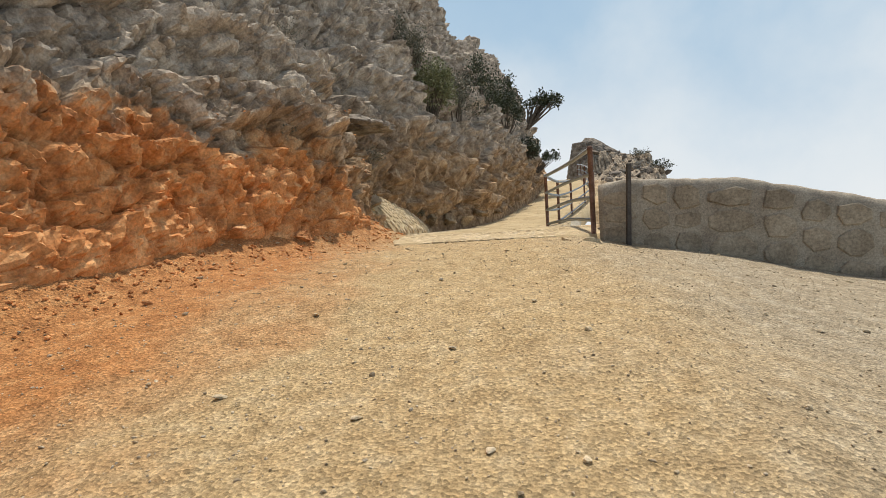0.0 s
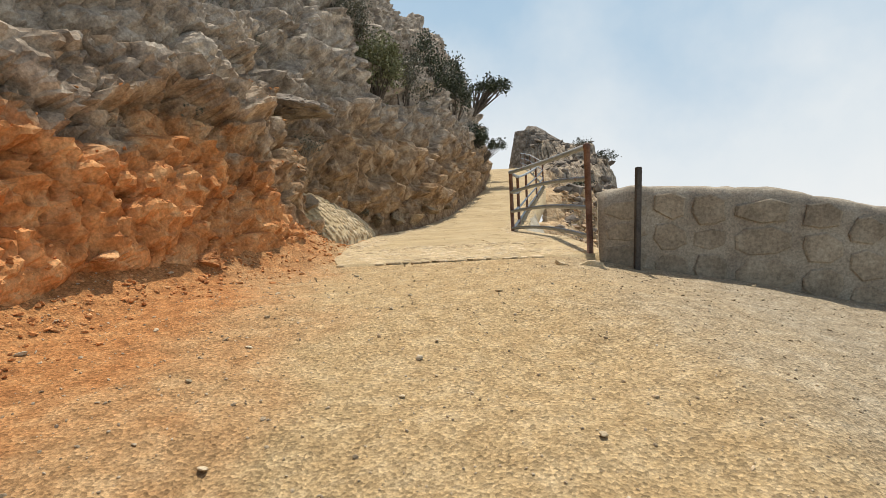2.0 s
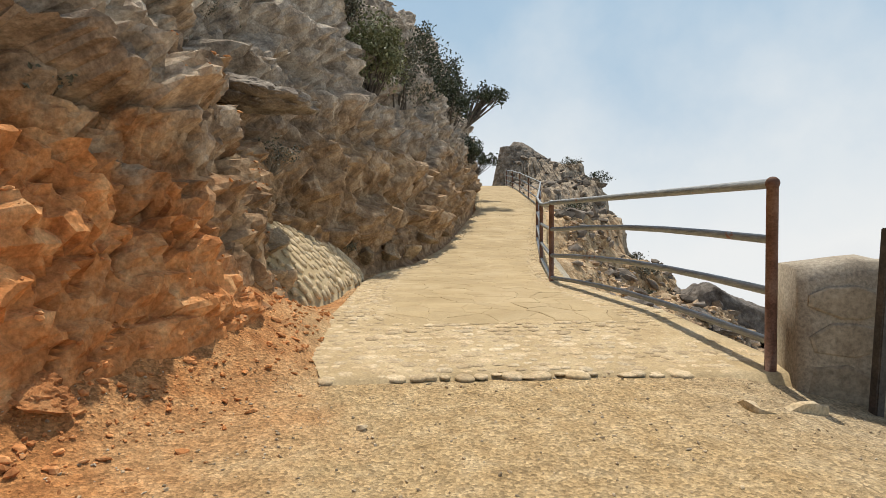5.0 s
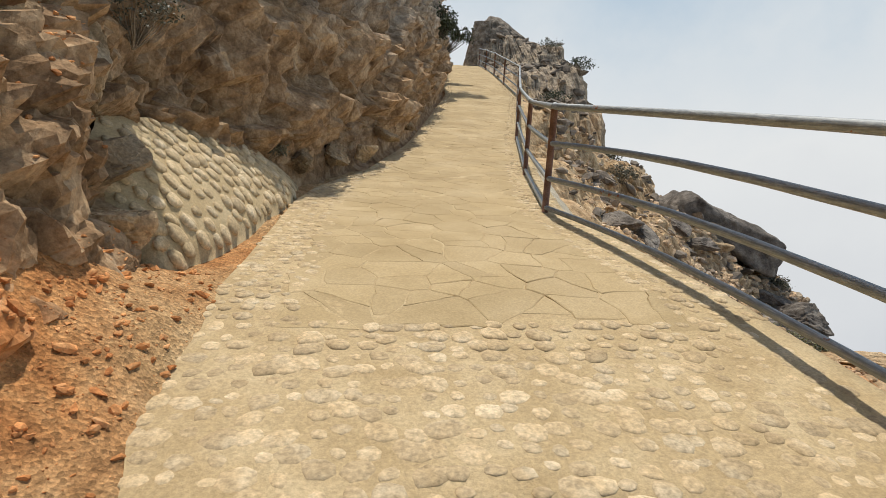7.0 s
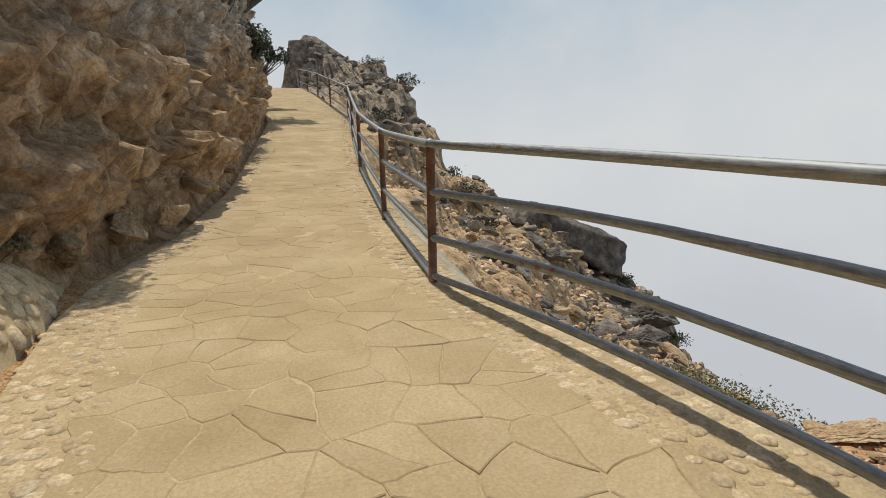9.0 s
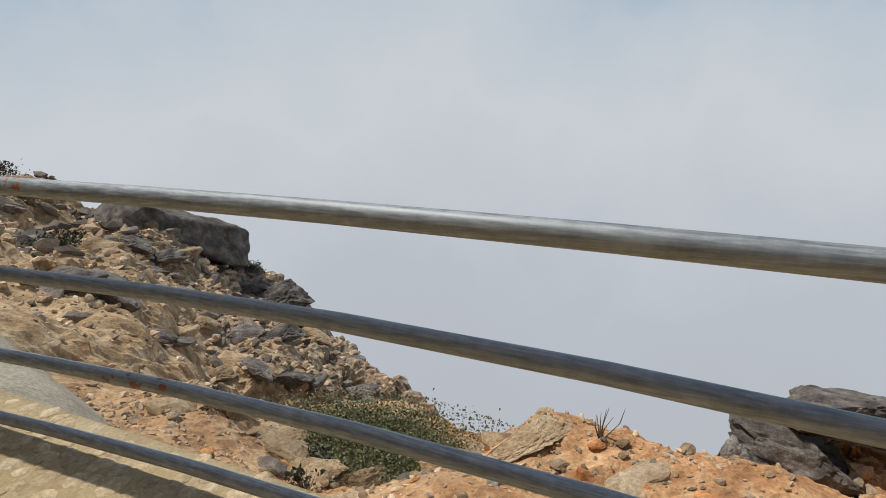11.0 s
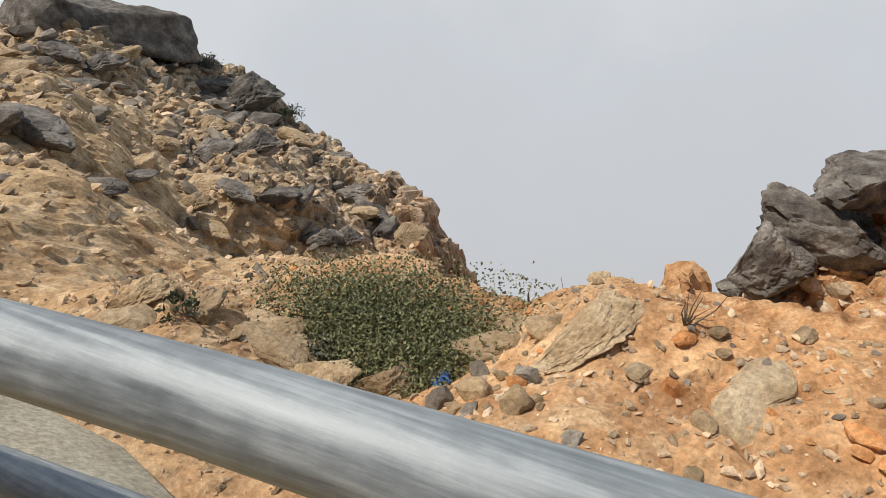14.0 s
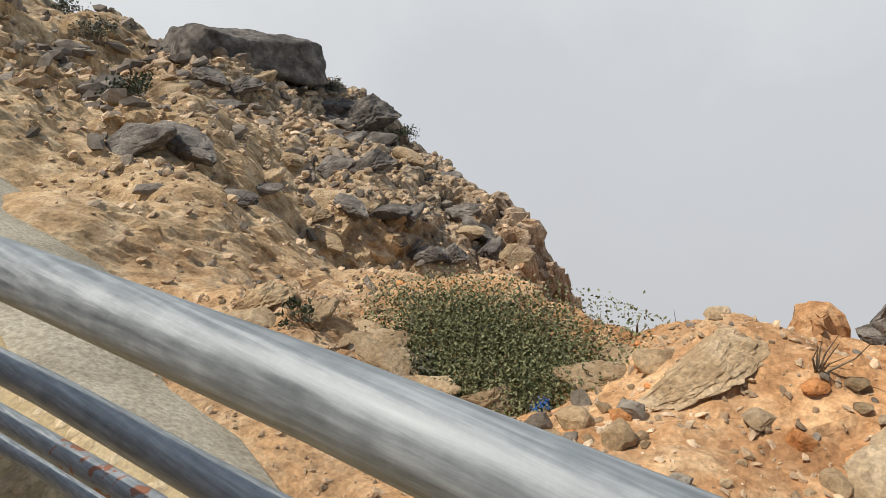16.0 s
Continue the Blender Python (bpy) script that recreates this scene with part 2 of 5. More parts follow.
def gravel_ground():
    m, nt, bsdf = nodes_of("gravel_and_orange_earth")
    geo = nt.nodes.new("ShaderNodeNewGeometry")
    pos = geo.outputs["Position"]
    xyz = nt.nodes.new("ShaderNodeSeparateXYZ")
    nt.links.new(pos, xyz.inputs[0])
    x, y, z = xyz.outputs
    big, mid, fine = noise_node(nt, 0.8, 6, 0.6, pos), noise_node(nt, 7, 6, 0.65, pos), noise_node(nt, 75, 5, 0.75, pos)
    sand = ramp_node(nt, mid.outputs[0], [(0.3, (0.37, 0.255, 0.125)), (0.5, (0.45, 0.325, 0.17)), (0.7, (0.53, 0.405, 0.235))]).outputs[0]
    grey = ramp_node(nt, mid.outputs[0], [(0.3, (0.27, 0.215, 0.14)), (0.5, (0.36, 0.295, 0.20)), (0.7, (0.45, 0.385, 0.28))]).outputs[0]
    orange = ramp_node(nt, mid.outputs[0], [(0.3, (0.28, 0.11, 0.035)), (0.5, (0.43, 0.19, 0.065)), (0.7, (0.54, 0.285, 0.115))]).outputs[0]
    wob = math_node(nt, "MULTIPLY", math_node(nt, "SUBTRACT", big.outputs[0], 0.5), 2.4)
    g = math_node(nt, "MULTIPLY", math_node(nt, "SUBTRACT", math_node(nt, "ADD", x, wob), 1.2), 0.55, True)
    o = math_node(nt, "MULTIPLY", math_node(nt, "SUBTRACT", math_node(nt, "ADD", -0.2, wob), x), 0.95, True)
    col = mix_node(nt, g, sand, grey)
    col = mix_node(nt, math_node(nt, "MULTIPLY", o, 0.95), col, orange)
    grain = ramp_node(nt, fine.outputs[0], [(0.32, (0.5, 0.5, 0.5)), (0.66, (1.32, 1.32, 1.32))]).outputs[0]
    col = mix_node(nt, 0.8, col, grain, "MULTIPLY")
    vor = nt.nodes.new("ShaderNodeTexVoronoi")
    vor.inputs["Scale"].default_value = 62
    nt.links.new(pos, vor.inputs["Vector"])
    tone = ramp_node(nt, vor.outputs["Color"], [(0.15, (0.55, 0.54, 0.52)), (0.8, (1.38, 1.36, 1.33))]).outputs[0]
    col = mix_node(nt, 0.7, col, tone, "MULTIPLY")
    nt.links.new(col, bsdf.inputs["Base Color"])
    bsdf.inputs["Roughness"].default_value, bsdf.inputs["Specular IOR Level"].default_value = 0.95, 0.2
    h = mix_node(nt, 0.5, fine.outputs[0], vor.outputs["Distance"])
    bump_to(nt, bsdf, h, 0.8, 0.02)
    return m


M_GROUND = gravel_ground()


def fog_material():
    """Bright fog and cloud below and around the mountain, thinning to pale blue overhead."""
    m, nt, bsdf = nodes_of("fog")
    nt.nodes.remove(bsdf)
    tc = nt.nodes.new("ShaderNodeTexCoord")
    vec = nt.nodes.new("ShaderNodeVectorMath")
    vec.operation = "NORMALIZE"
    nt.links.new(tc.outputs["Object"], vec.inputs[0])
    xyz = nt.nodes.new("ShaderNodeSeparateXYZ")
    nt.links.new(vec.outputs[0], xyz.inputs[0])
    n = noise_node(nt, 3.2, 7, 0.55, vec.outputs[0])
    el = math_node(nt, "ADD", xyz.outputs[2], math_node(nt, "MULTIPLY", math_node(nt, "SUBTRACT", n.outputs[0], 0.5), 0.5))
    col = ramp_node(nt, math_node(nt, "ADD", math_node(nt, "MULTIPLY", el, 0.5), 0.5),
                    [(0.10, (0.56, 0.57, 0.59)), (0.33, (0.60, 0.63, 0.67)), (0.48, (0.72, 0.745, 0.76)), (0.57, (0.62, 0.68, 0.73)), (0.68, (0.36, 0.50, 0.64)), (0.85, (0.22, 0.38, 0.58))]).outputs[0]
    em = nt.nodes.new("ShaderNodeEmission")
    nt.links.new(col, em.inputs[0])
    nt.links.new(em.outputs[0], nt.nodes["Material Output"].inputs[0])
    m.cycles.emission_sampling = "NONE"
    return m


M_FOG = fog_material()


# ---- shapes ----
def mesh_from(name, verts, faces, smooth=False):
    me = bpy.data.meshes.new(name)
    me.from_pydata([tuple(map(float, v)) for v in verts], [], [tuple(map(int, f)) for f in faces])
    if smooth:
        me.polygons.foreach_set("use_smooth", [True] * len(me.polygons))
    me.update()
    return me


def thing(name, me, material, label="", category="", group="", kind="", parent=None):
    ob = new(name, me)
    if material and not me.materials:
        me.materials.append(material)
    if parent:
        ob.parent = parent
    return tagged(ob, label, category, group, kind)


def bm_mesh(name, bm, smooth=False):
    me = bpy.data.meshes.new(name)
    bm.to_mesh(me)
    bm.free()
    if smooth:
        me.polygons.foreach_set("use_smooth", [True] * len(me.polygons))
    return me


def part(name, bm, material, parent, label="", smooth=False):
    ob = new(name, bm_mesh(name, bm, smooth))
    ob.data.materials.append(material)
    ob.parent = parent
    return tagged(ob, label)


def hashed(i, j, k, seed):
    h = (i * 374761393 + j * 668265263 + k * 2147483647 + seed * 1274126177) & 0x7FFFFFFF
    h = ((h ^ (h >> 13)) * 1103515245 + 12345) & 0x7FFFFFFF
    h = ((h ^ (h >> 16)) * 69069 + 1) & 0x7FFFFFFF
    return (h ^ (h >> 11)) / 0x7FFFFFFF


def value_noise(p, seed=0):
    q = np.floor(p).astype(np.int64)
    f = p - q
    f = f * f * (3 - 2 * f)
    out = 0
    for a in (0, 1):
        for b in (0, 1):
            for c in (0, 1):
                w = np.where(a, f[:, 0], 1 - f[:, 0]) * np.where(b, f[:, 1], 1 - f[:, 1]) * np.where(c, f[:, 2], 1 - f[:, 2])
                out = out + w * hashed(q[:, 0] + a, q[:, 1] + b, q[:, 2] + c, seed)
    return out * 2 - 1


def fbm(p, octaves=4, seed=0, gain=0.5):
    out, amp = 0, 1.0
    for o in range(octaves):
        out = out + amp * value_noise(p * 2.0**o + 17.3 * o, seed + o)
        amp *= gain
    return out


def cells(p, seed=0):
    """Nearest and second distance to scattered seeds, a random number of the nearest, and the way from it."""
    q = np.floor(p).astype(np.int64)
    f1, f2, rid, way = np.full(len(p), 9.0), np.full(len(p), 9.0), np.zeros(len(p)), np.zeros((len(p), 3))
    for a in (-1, 0, 1):
        for b in (-1, 0, 1):
            for c in (-1, 0, 1):
                i, j, k = q[:, 0] + a, q[:, 1] + b, q[:, 2] + c
                s = np.stack([i + hashed(i, j, k, seed), j + hashed(i, j, k, seed + 1), k + hashed(i, j, k, seed + 2)], 1)
                d = np.sqrt(((s - p) ** 2).sum(1))
                closer = d < f1
                f2 = np.where(closer, f1, np.minimum(f2, d))
                rid = np.where(closer, hashed(i, j, k, seed + 3), rid)
                way = np.where(closer[:, None], p - s, way)
                f1 = np.where(closer, d, f1)
    return f1, f2, rid, way


def blocky(p, size, seed, squash=1.6):
    """Relief of broken rock: flat-faced tilted blocks that stand out by different amounts, with cracks between them."""
    w = p + 0.22 * size * np.stack([fbm(p / size * 1.3, 3, seed + 20 + k) for k in range(3)], 1)
    s = w / size * np.array([1, 1, squash])
    f1, f2, rid, way = cells(s, seed)
    tilt = np.stack([(rid * 7.13) % 1.0 - 0.5, (rid * 13.7) % 1.0 - 0.5, (rid * 29.3) % 1.0 - 0.5], 1)
    crack = np.exp(-((f2 - f1) / 0.08) ** 2)
    return (rid - 0.5) * 0.75 + 1.1 * (way * tilt).sum(1) + 0.12 * (1 - np.minimum(f1, 1) ** 2) - 0.42 * crack, rid


def grid_faces(nu, nv):
    i = np.arange(nu - 1)[:, None] * nv + np.arange(nv - 1)[None]
    return np.stack([i, i + nv, i + nv + 1, i + 1], -1).reshape(-1, 4)


def set_tone(me, tone):
    a = me.attributes.new("tone", "FLOAT", "POINT")
    a.data.foreach_set("value", np.clip(tone, 0, 1).astype(np.float32))


# ---- the plan ----
GROUND_Y = [-16, -6, -1.4, 1, 2.6, 4.4, 6, 8, 10.6, 13.3, 17, 22, 28, 36, 42, 46, 60]
GROUND_Z = [-2.0, 0.0, 1.0, 1.52, 1.83, 2.07, 2.17, 2.34, 2.40, 2.50, 2.85, 3.5, 4.4, 5.6, 6.35, 6.5, 6.6]
LEFT_Y = [-16, -6, -1, 2, 3.3, 3.9, 4.5, 5.3, 6.0, 6.5, 7.1, 7.6, 8.1, 8.5, 9.5, 11.3, 12, 13.3, 14, 15.7, 18, 21.7, 25, 27, 30, 35, 42, 50]
LEFT_X = [-4.6, -3.7, -3.0, -2.45, -2.15, -2.05, -1.9, -1.62, -1.3, -1.02, -0.93, -1.0, -1.1, -1.25, -1.5, -0.86, -0.52, -0.16, 0.0, 0.6, 1.1, 1.8, 2.45, 2.65, 3.1, 3.7, 4.3, 4.6]
PAVE_Y = [6.2, 7.06, 8.66, 10.8, 11.6, 13.3, 15.7, 21.7, 25, 27, 35, 42, 50]
PAVE_X = [-0.45, -0.74, -0.66, -0.62, -0.5, 0.08, 0.75, 1.92, 2.6, 2.8, 3.8, 4.4, 4.7]
RAIL_Y = [6.37, 10.6, 13.32, 17.03, 25.5, 34.0, 42.0]
RAIL_X = [2.18, 1.905, 2.41, 3.18, 5.25, 6.1, 6.75]


def ground_z(x, y):
    return np.interp(y, GROUND_Y, GROUND_Z) - 0.17 * np.maximum(0, x - 1.9) * np.clip((7.5 - y) / 1.5, 0, 1) - 0.02 * (x + 0.5) * np.clip((6 - y) / 3, 0, 1)


def rail_x(y):
    return np.interp(y, RAIL_Y, RAIL_X)


def pave_x(y):
    return np.interp(y, PAVE_Y, PAVE_X)


# fog bowl, far round the mountain
def fog_bowl():
    nu, nv = 64, 24
    vs = []
    for u in range(nu):
        for v in range(nv):
            el, az = radians(-88 + 128 * v / (nv - 1)), 2 * math.pi * u / nu
            vs.append((900 * math.cos(el) * math.cos(az), 900 * math.cos(el) * math.sin(az), 900 * math.sin(el)))
    fs = [(u * nv + v, ((u + 1) % nu) * nv + v, ((u + 1) % nu) * nv + v + 1, u * nv + v + 1) for u in range(nu) for v in range(nv - 1)]
    thing("backdrop", mesh_from("backdrop", vs, fs, True), M_FOG, "bright white fog and cloud around the mountain", "fog", kind="structure")


fog_bowl()


def far_hill():
    """A low ridge far below, nearly lost in fog painted as its own glow."""
    m, nt, bsdf = nodes_of("hill_haze_glow")
    # nearly black base; the even grey emission paints the haze over the hill
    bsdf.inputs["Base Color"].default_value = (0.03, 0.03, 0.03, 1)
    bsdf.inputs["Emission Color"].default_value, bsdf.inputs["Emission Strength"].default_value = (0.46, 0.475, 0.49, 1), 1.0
    nu, nv = 40, 14
    p = np.array([(5.0 * math.cos(u * 6.2832 / nu) * (1 - v / nv), 13.0 * math.sin(u * 6.2832 / nu) * (1 - v / nv), 4.0 * (v / nv) ** 0.7) for u in range(nu) for v in range(nv + 1)])
    p[:, 2] += 0.5 * fbm(p * 0.4, 3, 99)
    k = nv + 1
    fs = [(u * k + v, ((u + 1) % nu) * k + v, ((u + 1) % nu) * k + v + 1, u * k + v + 1) for u in range(nu) for v in range(nv)]
    ob = thing("far_hill", mesh_from("far_hill", p, fs, True), m, "low hill far below, its fog haze painted as a pale glow", "hill", kind="structure")
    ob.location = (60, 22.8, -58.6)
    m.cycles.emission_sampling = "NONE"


far_hill()


# forecourt
def forecourt():
    xs, ys = np.arange(-5.2, 13.0, 0.1), np.arange(-16, 13.4, 0.1)
    X, Y = np.meshgrid(xs, ys, indexing="ij")
    p = np.stack([X.ravel(), Y.ravel(), 0 * X.ravel()], 1)
    calm = np.clip(np.abs(p[:, 1] - 6.35) / 0.9, 0.15, 1)
    z = ground_z(p[:, 0], p[:, 1]) + calm * (0.035 * fbm(p * 0.9, 3, 3) + 0.012 * fbm(p * 5, 3, 4))
    z += (0.2 - 0.2 * np.clip(p[:, 1] - 7.6, 0, 1)) * np.clip((np.interp(p[:, 1], LEFT_Y, LEFT_X) + 0.6 - p[:, 0]) / 0.6, 0, 2) ** 2
    z -= 0.07 * np.clip((p[:, 1] - 6.3) / 0.4, 0, 1) * np.clip((p[:, 0] - pave_x(p[:, 1]) + 0.05) / 0.15, 0, 1)
    # behind the boundary wall the ground drops away
    z -= np.clip((p[:, 1] - (6.35 - 0.26 * (p[:, 0] - 2.3))) / 0.8, 0, 3) * 1.2 * (p[:, 0] > 2.35)
    f = grid_faces(len(xs), len(ys))
    beyond = (p[:, 1] > 6.75 - 0.26 * (p[:, 0] - 2.3)) & (p[:, 0] > np.where(p[:, 1] > 6.5, pave_x(p[:, 1]) + 0.5, 2.5))
    f = f[~beyond[f].any(1)]
    used = np.unique(f)
    back = np.zeros(len(p), int)
    back[used] = np.arange(len(used))
    me = mesh_from("ground", np.c_[p[:, :2], z][used], back[f], True)
    thing("ground", me, M_GROUND, "sandy gravel forecourt stained with orange earth", "ground", kind="structure")


forecourt()


# cliff on the uphill side
NEAR_D, NEAR_H = [-0.3, 0, 0.12, 0.45, 0.8, 1.25, 1.9, 2.5, 3.0, 4.5, 9.0, 16], [-0.3, 0, 0.45, 1.3, 2.1, 3.0, 4.0, 5.3, 7.6, 10.5, 14, 18]
FAR_D, FAR_H = [-0.3, 0.0, 0.0, 0.38, 0.7, 1.1, 1.7, 2.3, 2.7, 4.0, 9.0, 16], [-0.3, 0, 0.7, 2.6, 3.9, 4.9, 5.9, 6.7, 9.5, 12.0, 14, 18]


def cliff():
    ys = np.concatenate([np.arange(-14, 0, 0.16), np.arange(0, 2.5, 0.07), np.arange(2.5, 13, 0.036), np.arange(13, 30, 0.09), np.arange(30, 50, 0.3)])
    k = np.linspace(0, 1, 250) ** 1.25
    t = np.linspace(0, 1, len(NEAR_D))
    D, H = np.zeros((len(ys), len(k))), np.zeros((len(ys), len(k)))
    s = np.interp(k, np.linspace(0, 1, 8), [0, 0.2, 0.37, 0.5, 0.6, 0.7, 0.82, 1])
    f = np.clip((ys - 8.6) / 2.4, 0, 1)[:, None]
    tail = np.interp(ys, [-14, 22, 27, 31, 36, 42, 50], [1, 1, 1.12, 0.98, 0.55, 0.25, 0.12])[:, None]
    tower = np.interp(ys, [-14, 19.5, 21.5, 60], [1, 1, 0, 0])[:, None]
    D = (1 - f) * np.interp(s, t, NEAR_D)[None] + f * np.interp(s, t, FAR_D)[None]
    h = (1 - f) * np.interp(s, t, NEAR_H)[None] + f * np.interp(s, t, FAR_H)[None]
    H = np.minimum(h, 6.5 + 0.12 * (h - 6.5)) * (1 - tower) * tail + h * tower
    X = np.interp(ys, LEFT_Y, LEFT_X)[:, None] - D
    Y = ys[:, None] + 0 * D
    Z = np.interp(ys, GROUND_Y, GROUND_Z)[:, None] + H
    p = np.stack([X.ravel(), Y.ravel(), Z.ravel()], 1)
    near = np.clip(H.ravel() / 0.8, 0.12, 1)
    b1, r1 = blocky(p, 1.25, 5, 1.7)
    b2, r2 = blocky(p, 0.48, 9, 1.5)
    b3, r3 = blocky(p, 0.19, 13, 1.3)
    soil = np.clip((3.5 + 0.6 * fbm(p * 0.7, 2, 40) - p[:, 2]) * 1.5, 0, 1) * np.clip((7.4 - p[:, 1]), 0, 1)
    disp = 0.38 * b1 * (1 - 0.4 * soil) + 0.22 * b2 * (1 - 0.25 * soil) + 0.10 * b3 + 0.035 * blocky(p, 0.09, 17, 1.2)[0] + 0.08 * fbm(p * 1.1, 4, 31) + 0.03 * fbm(p * 7, 3, 33)
    bed = (p[:, 2] - 0.12 * p[:, 1] + 0.45 * fbm(p * np.array([0.5, 0.5, 0.2]), 3, 43)) / 0.95
    saw = bed - np.floor(bed)
    disp += (1 - soil) * 0.34 * (saw**1.5 * (1 - np.clip((saw - 0.86) / 0.14, 0, 1)) - 0.25)
    # outward: mostly towards the way and a little up
    nx, nz = np.gradient(Z, axis=1), -np.gradient(X, axis=1)
    ln = np.sqrt(nx**2 + nz**2) + 1e-9
    nx, nz = (nx / ln).ravel(), (nz / ln).ravel()
    p[:, 0] += disp * near * nx
    p[:, 2] += disp * near * nz * 0.8
    p[:, 1] += 0.12 * fbm(p * 1.7, 3, 37) * near
    me = mesh_from("rock_face", p, grid_faces(len(ys), len(k)))
    set_tone(me, 0.25 * r1 + 0.3 * r2 + 0.25 * r3 + 0.1)
    thing("rock_face", me, M_CLIFF, "jagged grey limestone cliff above a cut bank of orange earth", "cliff", kind="structure")


cliff()

# the slope that falls away beyond the railing: heights along its spurs and its gully, and the brink of the drop
SPUR = [(2.3, 7.0, 1.95), (2.25, 8.3, 2.05), (2.15, 10.6, 2.05), (2.75, 13.3, 2.2), (3.6, 17, 2.5), (5.6, 25, 3.9), (6.6, 34, 5.3), (7.2, 42, 6.2),
        (3.9, 13.9, 1.6), (5.8, 16.4, 1.5), (7.5, 15.3, -0.8), (9.4, 12.7, -3.1), (10.7, 14.2, -2.95), (13.4, 19.2, -2.8), (13.3, 21.6, -1.15),
        (9.6, 22.4, 0.6), (8.2, 26, 2.0), (9.0, 31, 3.9), (10.5, 38, 6.2), (11.2, 44, 8.0), (9.3, 45, 8.6)]
GULLY = [(3.0, 8.4, 1.92), (3.8, 8.3, 1.78), (4.2, 9.4, 1.3), (3.7, 9.7, 1.3), (3.2, 10.9, 1.7), (4.0, 10.6, 1.2), (5.0, 11.5, 0.3), (6.7, 13.4, -1.9),
         (6.2, 11.2, -1.4), (8.0, 12.1, -2.9), (5.0, 7.9, 0.35), (7.4, 7.7, -1.7), (8.8, 6.4, -1.3), (11, 4.5, -1.5), (3.6, 6.0, 1.2), (3.4, 7.4, 1.85),
         (4, 2, 0.6), (9, 0, -3)]
BRINK_Y = [2, 6.0, 7.0, 7.8, 8.5, 9.0, 9.6, 10.2, 11, 12, 12.7, 14.2, 17, 19.5, 21.6, 23.5, 26, 31, 38, 44, 62]
BRINK_X = [11, 10.5, 9.0, 6.8, 4.6, 4.3, 4.35, 4.75, 5.9, 7.9, 9.75, 10.95, 12.5, 13.6, 13.6, 11.2, 9.4, 10.2, 11.6, 12.0, 12.0]


RIM_Y = [12.4, 12.65, 12.75, 13.9, 14.05, 14.2, 15.4, 17.3, 18.4, 19.35, 19.5, 20.7, 22]
RIM_Z = [-3.9, -3.5, -2.7, -3.1, -3.3, -2.6, -2.85, -2.92, -2.9, -3.1, -2.1, -1.6, -1.2]


def slope_z(x, y):
    c = np.array(SPUR + GULLY, float)

    def blend(x, y):
        d2 = (x[:, None] - c[None, :, 0]) ** 2 + (y[:, None] - c[None, :, 1]) ** 2
        w = 1 / (d2 + 0.12) ** 1.9
        return (w * c[None, :, 2]).sum(1) / w.sum(1)

    rim = np.interp(y, BRINK_Y, BRINK_X)
    near = np.clip(1 - (rim - x) / 1.8, 0, 1)
    near = near * near * (3 - 2 * near) * np.clip((y - 12.3) * 3, 0, 1) * np.clip((21.8 - y) * 2, 0, 1)
    return blend(x, y) + near * (np.interp(y, RIM_Y, RIM_Z) - blend(rim, y))


def hill_left(y):
    return np.interp(y, [2, 5.8, 6.3] + RAIL_Y[1:] + [62], [4, 3.2, 2.3] + [x + 0.2 for x in RAIL_X[1:]] + [8])


